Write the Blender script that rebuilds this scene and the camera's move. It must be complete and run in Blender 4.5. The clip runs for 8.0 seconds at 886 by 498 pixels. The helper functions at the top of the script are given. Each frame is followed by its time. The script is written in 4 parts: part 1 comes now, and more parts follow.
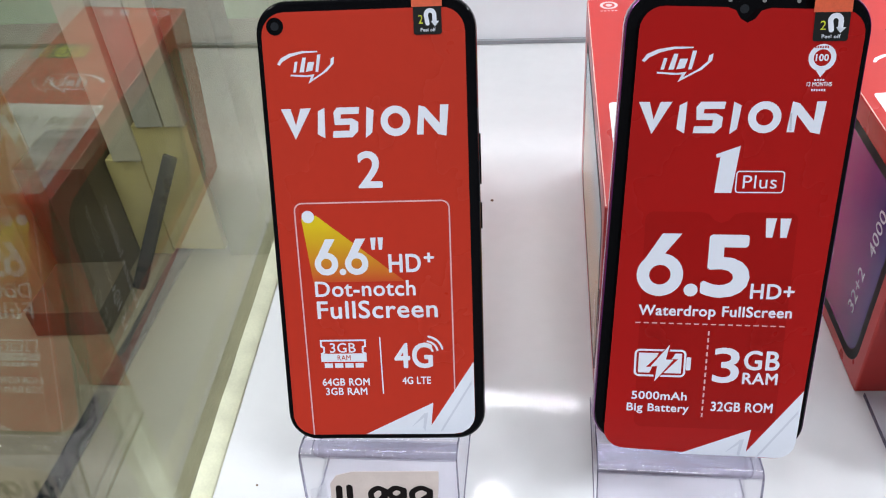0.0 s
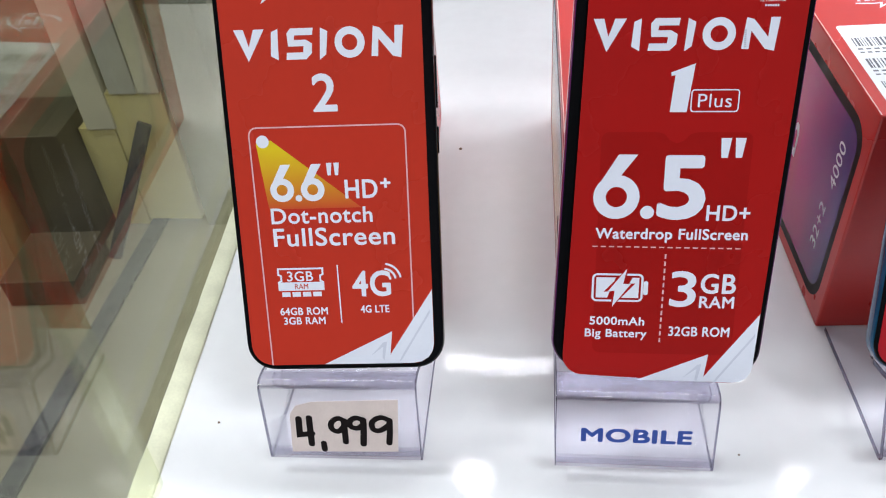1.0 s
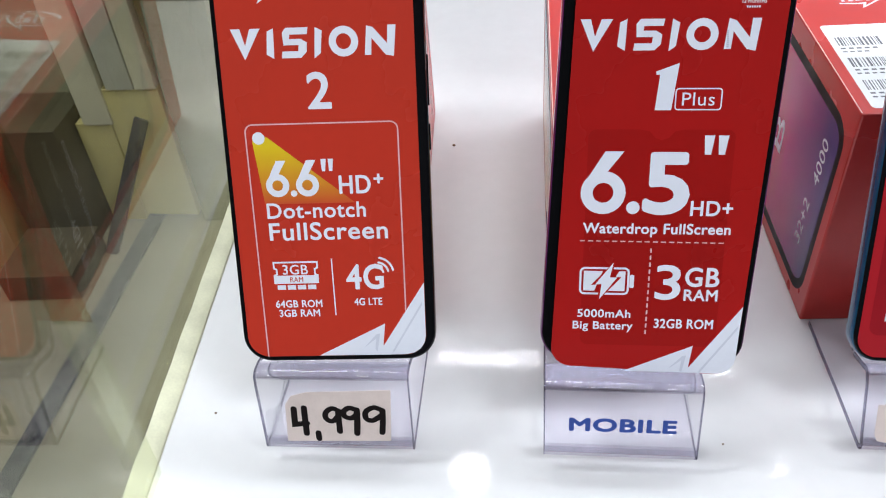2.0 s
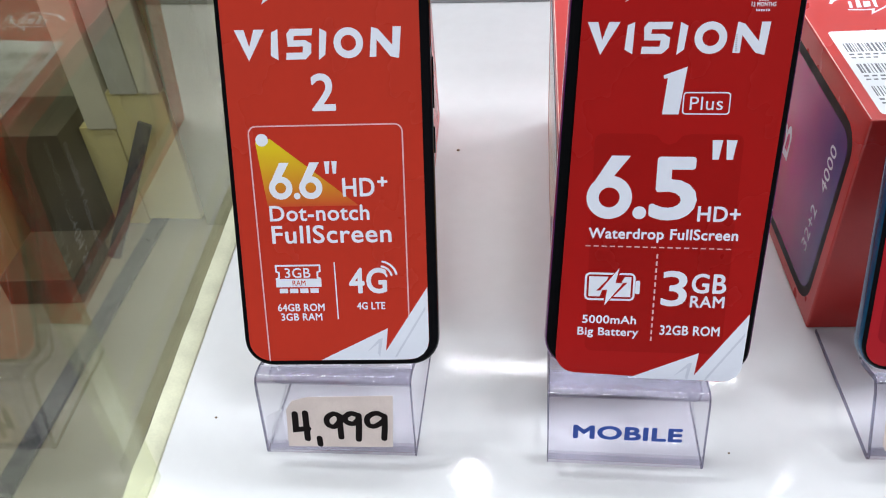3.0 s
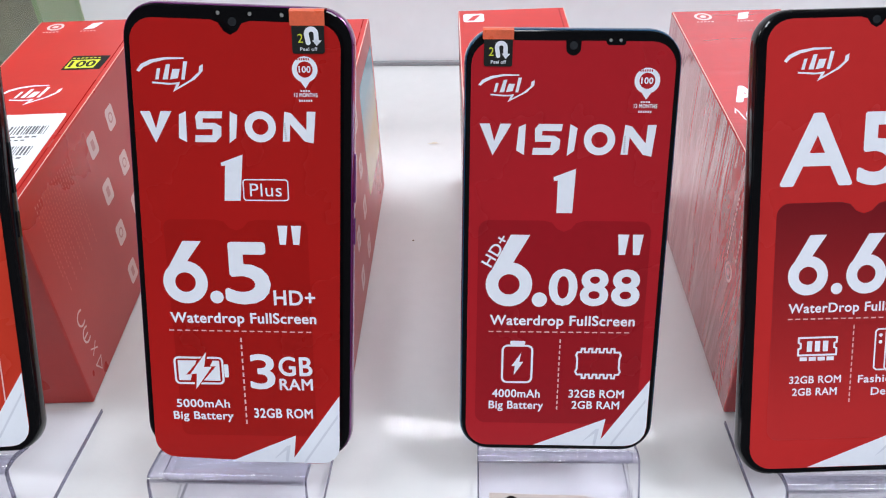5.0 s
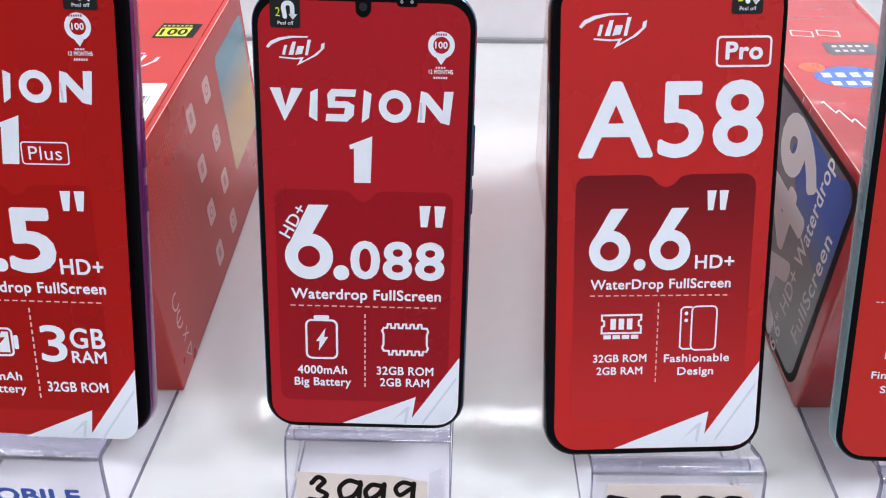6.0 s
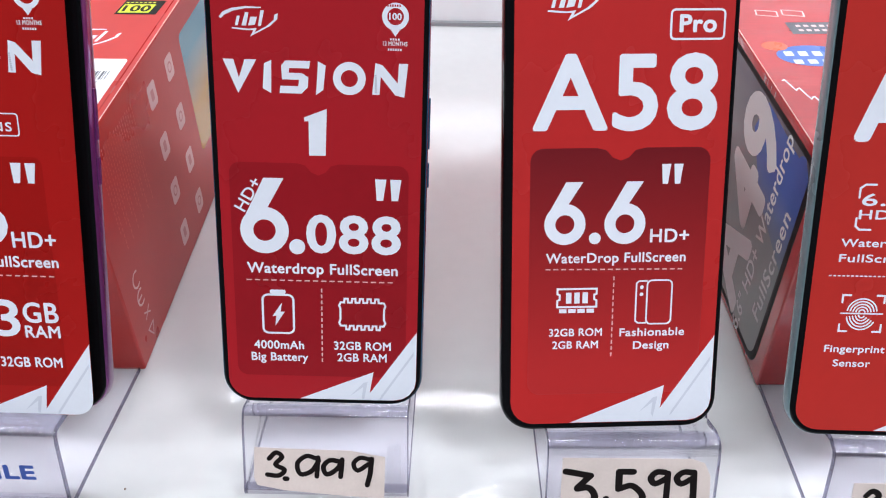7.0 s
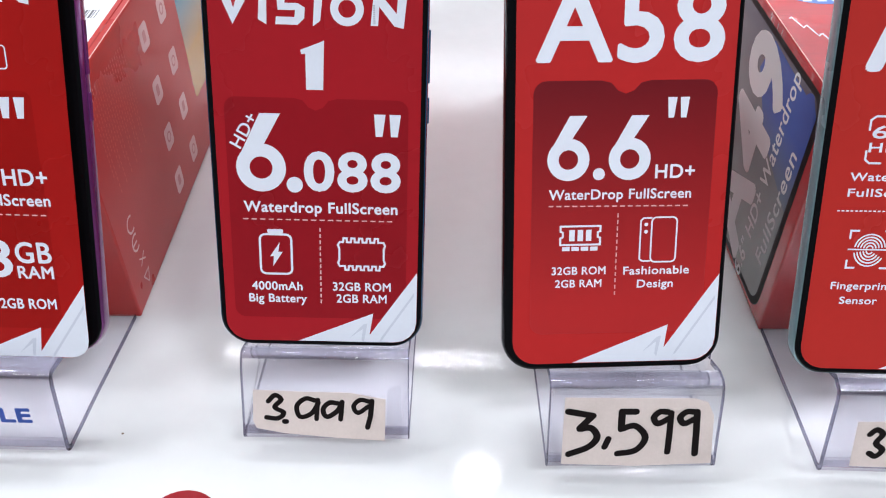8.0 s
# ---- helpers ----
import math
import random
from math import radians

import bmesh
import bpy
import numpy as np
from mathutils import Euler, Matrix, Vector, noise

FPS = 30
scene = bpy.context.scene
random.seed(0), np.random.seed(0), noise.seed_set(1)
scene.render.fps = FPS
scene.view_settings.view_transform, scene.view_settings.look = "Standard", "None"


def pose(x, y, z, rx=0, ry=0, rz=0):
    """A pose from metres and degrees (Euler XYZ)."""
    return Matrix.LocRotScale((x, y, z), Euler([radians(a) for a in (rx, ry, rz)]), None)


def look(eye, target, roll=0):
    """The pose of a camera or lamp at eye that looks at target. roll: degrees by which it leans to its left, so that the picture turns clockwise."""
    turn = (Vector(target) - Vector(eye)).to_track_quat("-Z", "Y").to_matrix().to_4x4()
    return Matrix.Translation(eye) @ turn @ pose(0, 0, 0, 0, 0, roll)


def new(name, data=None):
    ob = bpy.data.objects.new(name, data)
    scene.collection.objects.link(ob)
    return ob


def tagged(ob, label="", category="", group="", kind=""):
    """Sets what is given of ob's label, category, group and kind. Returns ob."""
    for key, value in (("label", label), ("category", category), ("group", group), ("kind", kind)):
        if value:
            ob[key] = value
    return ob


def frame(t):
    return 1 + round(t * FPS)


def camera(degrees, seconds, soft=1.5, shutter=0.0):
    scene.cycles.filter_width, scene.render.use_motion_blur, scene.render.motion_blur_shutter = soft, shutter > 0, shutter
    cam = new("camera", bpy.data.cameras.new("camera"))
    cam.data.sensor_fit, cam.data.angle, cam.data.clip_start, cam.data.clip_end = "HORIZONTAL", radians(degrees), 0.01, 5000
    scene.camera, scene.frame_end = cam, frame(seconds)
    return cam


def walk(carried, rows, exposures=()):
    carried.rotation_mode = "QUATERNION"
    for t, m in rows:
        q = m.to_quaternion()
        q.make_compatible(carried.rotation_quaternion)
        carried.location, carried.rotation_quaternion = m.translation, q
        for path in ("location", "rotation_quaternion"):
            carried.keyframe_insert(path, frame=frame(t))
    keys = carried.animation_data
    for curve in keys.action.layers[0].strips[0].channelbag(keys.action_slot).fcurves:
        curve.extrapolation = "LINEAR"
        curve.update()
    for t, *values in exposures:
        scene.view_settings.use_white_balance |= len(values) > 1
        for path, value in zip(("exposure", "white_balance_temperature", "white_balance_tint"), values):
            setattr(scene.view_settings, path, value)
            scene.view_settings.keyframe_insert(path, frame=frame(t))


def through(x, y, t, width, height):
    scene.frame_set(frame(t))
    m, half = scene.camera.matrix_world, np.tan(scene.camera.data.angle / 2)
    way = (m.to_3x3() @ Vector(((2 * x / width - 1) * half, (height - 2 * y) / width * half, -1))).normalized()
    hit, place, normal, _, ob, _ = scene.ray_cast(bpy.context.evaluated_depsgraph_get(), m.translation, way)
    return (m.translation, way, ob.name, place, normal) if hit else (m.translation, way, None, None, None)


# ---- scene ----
cam = camera(55.92, 8.0, soft=1.1)
PATH = [
    (0, (0.05059, 0.05042, 0.31937), (-0.2303, 1.5705, -0.9496), -5.88),
    (0.5, (0.05296, 0.04812, 0.31426), (-0.2158, 1.5465, -0.9828), -5.90),
    (1, (0.06126, 0.03929, 0.30078), (-0.1846, 1.5359, -1.0029), -5.40),
    (1.5, (0.06456, 0.03275, 0.30651), (-0.1723, 1.5220, -1.0073), -5.21),
    (3, (0.06326, 0.03432, 0.30243), (-0.1804, 1.5367, -0.9950), -4.83),
    (3.5, (0.06703, 0.03669, 0.30569), (-0.1709, 1.5525, -0.9772), -4.31),
    (4, (0.08230, 0.03929, 0.31041), (-0.1247, 1.5874, -0.9388), -3.48),
    (4.3, (0.11383, 0.04578, 0.31531), (-0.0814, 1.6000, -0.9282), -3.40),
    (4.5, (0.14029, 0.04979, 0.31636), (-0.0410, 1.6101, -0.9216), -3.33),
    (4.8, (0.18084, 0.05528, 0.31060), (0.0160, 1.6259, -0.9165), -2.90),
    (5, (0.20042, 0.05421, 0.30742), (0.0743, 1.6334, -0.9133), -2.42),
    (5.2, (0.22135, 0.06027, 0.30763), (0.1087, 1.6199, -0.9393), -1.90),
    (6.3, (0.27484, 0.06305, 0.29145), (0.1845, 1.6271, -0.9517), -0.66),
    (6.5, (0.27728, 0.06328, 0.29363), (0.1969, 1.6282, -0.9492), -0.43),
    (7, (0.28019, 0.05989, 0.28879), (0.2121, 1.6116, -0.9712), -0.23),
    (7.5, (0.27896, 0.05759, 0.28020), (0.2156, 1.5744, -1.0218), -0.19),
    (8, (0.27827, 0.05731, 0.27686), (0.2233, 1.5603, -1.0414), -0.13),
]
walk(cam, [(t, look(eye, target, roll)) for t, eye, target, roll in PATH], ((0, -0.12), (1.5, -0.12), (3.5, -0.19), (5, -0.08), (6.5, 0.0), (8, -0.02)))

# ---- world, lamps, exposure ----
world = bpy.data.worlds.new("shop_air")
scene.world = world
world.use_nodes = True
world.node_tree.nodes["Background"].inputs[0].default_value = (0.9, 0.95, 1.0, 1)
world.node_tree.nodes["Background"].inputs[1].default_value = 0.03
scene.view_settings.exposure = 0.0
# Added fill panels, out of view and clear of the shelf's reflections.
FILL_PANELS = [(-1.15, 0.35, 20.0), (-0.45, 1.05, 8.0), (0.30, 1.05, 10.0), (1.05, 1.05, 11.0), (-0.9, -1.1, 13.0), (0.25, -1.1, 18.5), (1.3, -0.7, 28.0)]
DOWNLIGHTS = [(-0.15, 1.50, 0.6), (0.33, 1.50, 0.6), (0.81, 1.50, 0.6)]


def area_lamp(name, where, size_x, size_y, watts, colour, aim=(0, 0, -1)):
    data = bpy.data.lights.new(name, "AREA")
    data.shape, data.size, data.size_y, data.energy, data.color = "RECTANGLE", size_x, size_y, watts, colour
    ob = new(name, data)
    ob.matrix_world = look(where, Vector(where) + Vector(aim))
    return ob


# ---- materials ----
def material(name, colour, rough=0.5, metal=0.0, vary=0.06, scale=40.0, bump=0.0, bump_scale=600.0, coat=0.0, second=None, glow=0.0, trans=0.0, ior=1.5, shine=0.5):
    m = bpy.data.materials.new(name)
    m.use_nodes = True
    nt = m.node_tree
    b = nt.nodes["Principled BSDF"]
    b.inputs["Roughness"].default_value = rough
    b.inputs["Metallic"].default_value = metal
    b.inputs["IOR"].default_value = ior
    b.inputs["Coat Weight"].default_value = coat
    b.inputs["Coat Roughness"].default_value = 0.08
    b.inputs["Specular IOR Level"].default_value = shine
    b.inputs["Transmission Weight"].default_value = trans
    b.inputs["Base Color"].default_value = (*colour, 1)
    co = nt.nodes.new("ShaderNodeTexCoord")
    if vary:
        big, small = nt.nodes.new("ShaderNodeTexNoise"), nt.nodes.new("ShaderNodeTexNoise")
        big.inputs["Scale"].default_value, small.inputs["Scale"].default_value = scale, scale * 14
        big.inputs["Detail"].default_value, small.inputs["Detail"].default_value = 4, 3
        add = nt.nodes.new("ShaderNodeMath")
        add.operation = "MULTIPLY_ADD"
        add.inputs[1].default_value = 0.35
        mix = nt.nodes.new("ShaderNodeMix")
        mix.data_type = "RGBA"
        other = second or tuple(c * (1 - 2.2 * vary) for c in colour)
        mix.inputs[6].default_value = (*(min(1, c * (1 + vary)) for c in colour), 1)
        mix.inputs[7].default_value = (*other, 1)
        ramp = nt.nodes.new("ShaderNodeMapRange")
        ramp.inputs[1].default_value, ramp.inputs[2].default_value = 0.45, 0.95
        nt.links.new(co.outputs["Object"], big.inputs["Vector"])
        nt.links.new(co.outputs["Object"], small.inputs["Vector"])
        nt.links.new(small.outputs["Fac"], add.inputs[0])
        nt.links.new(big.outputs["Fac"], add.inputs[2])
        nt.links.new(add.outputs[0], ramp.inputs[0])
        nt.links.new(ramp.outputs[0], mix.inputs[0])
        nt.links.new(mix.outputs[2], b.inputs["Base Color"])
        rr = nt.nodes.new("ShaderNodeMapRange")
        rr.inputs[1].default_value, rr.inputs[2].default_value = 0.3, 0.8
        rr.inputs[3].default_value, rr.inputs[4].default_value = rough * 0.8, min(1, rough * 1.3)
        nt.links.new(big.outputs["Fac"], rr.inputs[0])
        nt.links.new(rr.outputs[0], b.inputs["Roughness"])
    if bump:
        grain, bp = nt.nodes.new("ShaderNodeTexNoise"), nt.nodes.new("ShaderNodeBump")
        grain.inputs["Scale"].default_value, grain.inputs["Detail"].default_value = bump_scale, 2
        bp.inputs["Strength"].default_value, bp.inputs["Distance"].default_value = bump, 0.0005
        nt.links.new(co.outputs["Object"], grain.inputs["Vector"])
        nt.links.new(grain.outputs["Fac"], bp.inputs["Height"])
        nt.links.new(bp.outputs["Normal"], b.inputs["Normal"])
    if glow:
        b.inputs["Emission Color"].default_value = (*colour, 1)
        b.inputs["Emission Strength"].default_value = glow
    return m


def two_tone(name, low, high, axis, at, width, rough=0.35):
    """A printed fade from one ink to another along an axis of the thing."""
    m = material(name, low, rough, vary=0)
    nt = m.node_tree
    co, sep, mr, mix = (nt.nodes.new("ShaderNode" + k) for k in ("TexCoord", "SeparateXYZ", "MapRange", "Mix"))
    mix.data_type = "RGBA"
    mix.inputs[6].default_value, mix.inputs[7].default_value = (*low, 1), (*high, 1)
    mr.inputs[1].default_value, mr.inputs[2].default_value = at - width / 2, at + width / 2
    nt.links.new(co.outputs["Object"], sep.inputs[0])
    nt.links.new(sep.outputs[axis], mr.inputs[0])
    nt.links.new(mr.outputs[0], mix.inputs[0])
    nt.links.new(mix.outputs[2], nt.nodes["Principled BSDF"].inputs["Base Color"])
    return m


def ramp_print(name, axis, stops, rough=0.22):
    """A printed picture of several inks that run into each other along an axis of the thing; stops: metres and colour."""
    m = material(name, stops[0][1], rough, vary=0)
    nt = m.node_tree
    co, sep, mr, ramp = (nt.nodes.new("ShaderNode" + k) for k in ("TexCoord", "SeparateXYZ", "MapRange", "ValToRGB"))
    lo, hi = stops[0][0], stops[-1][0]
    mr.inputs[1].default_value, mr.inputs[2].default_value = lo, hi
    while len(ramp.color_ramp.elements) < len(stops):
        ramp.color_ramp.elements.new(0.5)
    for e, (at, colour) in zip(ramp.color_ramp.elements, stops):
        e.position, e.color = (at - lo) / (hi - lo), (*colour, 1)
    wave = nt.nodes.new("ShaderNodeTexNoise")
    wave.inputs["Scale"].default_value = 16
    warp = nt.nodes.new("ShaderNodeMath")
    warp.operation = "MULTIPLY_ADD"
    warp.inputs[1].default_value = 0.06
    nt.links.new(co.outputs["Object"], sep.inputs[0])
    nt.links.new(co.outputs["Object"], wave.inputs["Vector"])
    nt.links.new(wave.outputs["Fac"], warp.inputs[0])
    nt.links.new(sep.outputs[axis], warp.inputs[2])
    nt.links.new(warp.outputs[0], mr.inputs[0])
    nt.links.new(mr.outputs[0], ramp.inputs[0])
    nt.links.new(ramp.outputs[0], nt.nodes["Principled BSDF"].inputs["Base Color"])
    return m


FLOOR = material("white_laminate", (0.72, 0.72, 0.72), 0.015, vary=0.03, scale=7, bump=0.06, bump_scale=520)
WALL = material("white_panel_board", (0.88, 0.90, 0.93), 0.5, vary=0.03, scale=5, bump=0.05, bump_scale=300)
TRIM = material("grey_joint", (0.30, 0.31, 0.33), 0.6)
CREAM = material("cream_sealant", (0.66, 0.66, 0.47), 0.5, vary=0.08, scale=60, bump=0.1, bump_scale=200)
SHEET = [material("film_print_" + n, c, 0.26, vary=0.03, scale=18, shine=0.25) for n, c in (
    ("orange_red", (0.50, 0.036, 0.019)), ("deep_red", (0.38, 0.010, 0.009)), ("crimson", (0.38, 0.013, 0.020)),
    ("bright_red", (0.47, 0.023, 0.023)), ("warm_red", (0.46, 0.028, 0.023)))]
PANEL = [material("panel_print_" + n, c, 0.26, vary=0.05, scale=18, shine=0.25) for n, c in (
    ("dark_red", (0.32, 0.008, 0.007)), ("wine", (0.28, 0.009, 0.015)))]
FADE = two_tone("wine_to_red_print", (0.45, 0.021, 0.022), (0.13, 0.005, 0.010), 2, 0.066, 0.085, 0.28)
WHITE = material("white_ink", (0.76, 0.78, 0.86), 0.38, vary=0.02, scale=50)
FOLD = material("pale_grey_ink", (0.62, 0.64, 0.73), 0.38, vary=0.03, scale=50)
PINK = material("pink_line_ink", (0.72, 0.42, 0.42), 0.4, vary=0)
BLACKINK = material("black_ink", (0.010, 0.010, 0.010), 0.5, vary=0.1, shine=0.2)
MARKER = material("felt_marker_ink", (0.006, 0.004, 0.004), 0.7, vary=0.3, scale=300, second=(0.012, 0.009, 0.009), shine=0.06)
BEAM = two_tone("yellow_beam_print", (0.56, 0.06, 0.02), (0.72, 0.52, 0.01), 2, 0.078, 0.024)
YELLOW = material("lime_yellow_ink", (0.62, 0.66, 0.03), 0.45)
TAB = material("orange_film_tab", (0.75, 0.13, 0.06), 0.3, vary=0.12, scale=120, coat=0.5)
GLASSBLACK = material("black_screen_glass", (0.004, 0.004, 0.005), 0.08, vary=0, shine=0.2)
BLACK = material("black_polished_frame", (0.004, 0.004, 0.005), 0.08, vary=0.1, shine=0.35)
PURPLE = material("magenta_violet_frame", (0.20, 0.035, 0.19), 0.16, metal=0.5, vary=0.1, coat=0.5)
TEAL = material("teal_blue_frame", (0.008, 0.08, 0.17), 0.14, metal=0.3, vary=0.1, coat=0.5)
MIST = material("pale_teal_frame", (0.20, 0.30, 0.33), 0.25, metal=0.3, vary=0.1, coat=0.3)
LENS = material("camera_lens_glass", (0.02, 0.022, 0.026), 0.05, vary=0)
SENSOR = material("silver_sensor_window", (0.5, 0.5, 0.5), 0.2, metal=0.6, vary=0)
PAPER = material("warm_white_paper", (0.68, 0.57, 0.53), 0.75, vary=0.05, scale=60, bump=0.15, bump_scale=900)
BLUEINK = material("blue_ink", (0.006, 0.05, 0.30), 0.4, vary=0.05)
CARD = material("red_coated_carton", (0.51, 0.031, 0.026), 0.30, vary=0.03, scale=12, bump=0.03, bump_scale=500, shine=0.5)
CARDWRAP = material("red_carton_in_film", (0.52, 0.04, 0.045), 0.14, vary=0.06, scale=25, bump=0.35, bump_scale=60, coat=1.0)
_n, _l = CARDWRAP.node_tree.nodes, CARDWRAP.node_tree.links
_co, _map, _streak, _crease = (_n.new("ShaderNode" + k) for k in ("TexCoord", "Mapping", "TexNoise", "Bump"))
_map.inputs["Scale"].default_value = (8, 34, 8)
_map.inputs["Rotation"].default_value = (radians(24), 0, 0)
_streak.inputs["Scale"].default_value, _streak.inputs["Detail"].default_value, _streak.inputs["Distortion"].default_value = 1.6, 3, 0.8
_crease.inputs["Strength"].default_value, _crease.inputs["Distance"].default_value = 0.5, 0.004
_l.new(_co.outputs["Object"], _map.inputs["Vector"])
_l.new(_map.outputs[0], _streak.inputs["Vector"])
_l.new(_streak.outputs["Fac"], _crease.inputs["Height"])
_l.new(_crease.outputs["Normal"], _n["Principled BSDF"].inputs["Coat Normal"])
CARDEDGE = material("pale_carton_edge", (0.78, 0.48, 0.42), 0.6, vary=0.15, scale=120)
LABEL = material("white_label_paper", (0.80, 0.81, 0.84), 0.5, vary=0.02)
FINEGREY = material("fine_grey_print", (0.42, 0.42, 0.48), 0.5, vary=0)
BLOB = material("blue_oval_print", (0.10, 0.18, 0.50), 0.3, vary=0.05)
GREYPRINT = material("grey_print", (0.12, 0.12, 0.14), 0.5, vary=0)
FAINT = material("pale_pink_print", (0.78, 0.56, 0.55), 0.4, vary=0)
SMALLINK = material("rose_small_print", (0.62, 0.11, 0.09), 0.4, vary=0)
ICONMARK = material("rose_icon_print", (0.58, 0.26, 0.25), 0.4, vary=0)
PALEINK = material("silver_print", (0.74, 0.78, 0.78), 0.35, vary=0)
VIOLETPRINT = ramp_print("sunset_phone_picture", 1, [(0.04, (0.05, 0.03, 0.17)), (0.06, (0.17, 0.02, 0.17)), (0.10, (0.42, 0.015, 0.17)), (0.135, (0.50, 0.03, 0.07)), (0.165, (0.55, 0.12, 0.06)), (0.20, (0.45, 0.30, 0.18))])
# Picture inks raised in tone to carry the pale glare of the film.
BLUEPRINT = two_tone("slate_picture_with_glare", (0.36, 0.42, 0.40), (0.13, 0.14, 0.17), 2, 0.065, 0.08, 0.25)
BLUEGLOW = two_tone("blue_to_slate_picture", (0.20, 0.26, 0.30), (0.05, 0.13, 0.44), 2, 0.072, 0.03, 0.2)
GOLDPRINT = ramp_print("black_and_gold_phone_picture", 1, [(0.06, (0.030, 0.024, 0.018)), (0.115, (0.045, 0.036, 0.022)), (0.135, (0.07, 0.05, 0.02)), (0.165, (0.16, 0.13, 0.05)), (0.185, (0.07, 0.06, 0.03)), (0.20, (0.20, 0.19, 0.07))])
RAINBOW = two_tone("sky_picture", (0.55, 0.35, 0.10), (0.12, 0.32, 0.42), 2, 0.075, 0.03, 0.2)
PALEBOARD = material("pale_green_board", (0.40, 0.58, 0.36), 0.6, vary=0.08, scale=3)
BEIGE = material("brown_grey_board", (0.20, 0.17, 0.12), 0.45, vary=0.12, scale=6, bump=0.05, bump_scale=300)
OLDWHITE = material("off_white_carton", (0.66, 0.60, 0.48), 0.55, vary=0.08, scale=20)
OLIVE = material("olive_carton", (0.12, 0.115, 0.05), 0.5, vary=0.15, scale=20)
CREAMBOX = material("pale_yellow_carton", (0.66, 0.55, 0.24), 0.5, vary=0.08, scale=20)
LIME = material("green_carton", (0.16, 0.40, 0.08), 0.45, vary=0.1, scale=20)
GREYBOX = material("pale_grey_carton", (0.50, 0.48, 0.44), 0.5, vary=0.08, scale=20)
UMBER = material("dark_brown_carton", (0.075, 0.055, 0.033), 0.5, vary=0.15, scale=15)
TANBOX = material("tan_carton", (0.46, 0.32, 0.17), 0.55, vary=0.1, scale=15)
PALEGREEN = material("pale_green_carton", (0.36, 0.52, 0.28), 0.5, vary=0.08, scale=15)
SLATE = material("dark_slate_casing", (0.02, 0.022, 0.03), 0.3, vary=0.1)
DUST = material("brown_crumb", (0.16, 0.10, 0.06), 0.8)
# Unseen room surfaces, kept dark so that glossy things mirror little light.
PLASTER = material("dark_unseen_wall", (0.14, 0.135, 0.13), 0.8, vary=0.05, scale=1.5)
CEILPAINT = material("unseen_grey_ceiling", (0.40, 0.40, 0.40), 0.85, vary=0.04, scale=1.5)
TILE = material("shop_floor_tile", (0.14, 0.13, 0.12), 0.35, vary=0.12, scale=2)
ALU = material("brushed_aluminium", (0.6, 0.6, 0.62), 0.35, metal=1.0)
LEDGLOW = material("led_chip_lens", (0.96, 0.96, 1.0), 0.4, vary=0, glow=120.0)
DOWNGLOW = material("downlight_diffuser", (0.95, 0.97, 1.0), 0.4, vary=0, glow=14.0)
PANELGLOW = material("fill_panel_diffuser", (0.93, 0.96, 1.0), 0.4, vary=0, glow=2.6)
def acrylic(name, tint, through):
    """Clear plastic; through: the share of light that passes straight on."""
    m = material(name, tint, 0.02, vary=0, trans=1.0, ior=1.49)
    n, l = m.node_tree.nodes, m.node_tree.links
    clear, both = n.new("ShaderNodeBsdfTransparent"), n.new("ShaderNodeMixShader")
    clear.inputs[0].default_value = (*tint, 1)
    both.inputs[0].default_value = through
    l.new(n["Principled BSDF"].outputs[0], both.inputs[1])
    l.new(clear.outputs[0], both.inputs[2])
    l.new(both.outputs[0], n["Material Output"].inputs[0])
    return m


ACRYLIC = acrylic("clear_acrylic", (0.95, 0.945, 0.97), 0.80)
# Darkened copies: bends painted with the phone's dark reflection, edges with refracted dark lines.
DARKBEND = acrylic("bent_acrylic_painted_sheen", (0.56, 0.54, 0.63), 0.15)
DARKEDGE = acrylic("cut_edge_painted_shade", (0.52, 0.51, 0.60), 0.62)
FILM = material("clear_film", (0.90, 0.90, 0.92), 0.25, vary=0, trans=1.0, ior=1.3)

GLASS = bpy.data.materials.new("showcase_glass")
GLASS.use_nodes = True
_n, _l = GLASS.node_tree.nodes, GLASS.node_tree.links
_n.remove(_n["Principled BSDF"])
_clear, _shine, _both = _n.new("ShaderNodeBsdfTransparent"), _n.new("ShaderNodeBsdfGlossy"), _n.new("ShaderNodeMixShader")
_clear.inputs[0].default_value = (0.92, 0.94, 0.85, 1)
_shine.inputs["Color"].default_value = (0.95, 0.93, 0.82, 1)
_shine.inputs["Roughness"].default_value = 0.015
_face, _power, _sum = _n.new("ShaderNodeLayerWeight"), _n.new("ShaderNodeMath"), _n.new("ShaderNodeMath")
_face.inputs["Blend"].default_value = 0.5
_power.operation, _sum.operation = "POWER", "MULTIPLY_ADD"
_power.inputs[1].default_value = 4.0
_sum.inputs[1].default_value, _sum.inputs[2].default_value = 0.92, 0.05
_l.new(_face.outputs["Facing"], _power.inputs[0])
_l.new(_power.outputs[0], _sum.inputs[0])
_l.new(_sum.outputs[0], _both.inputs[0])
_l.new(_clear.outputs[0], _both.inputs[1])
_l.new(_shine.outputs[0], _both.inputs[2])
_l.new(_both.outputs[0], _n["Material Output"].inputs[0])


# ---- mesh helpers ----
def part(name, bm, mat, parent=None, label="", smooth=False):
    me = bpy.data.meshes.new(name)
    bm.normal_update()
    bm.to_mesh(me)
    bm.free()
    me.materials.append(mat)
    if smooth:
        me.shade_smooth()
        me.set_sharp_from_angle(angle=radians(38))
    ob = new(name, me)
    if parent:
        ob.parent = parent
    if label:
        ob["label"] = label
    return ob


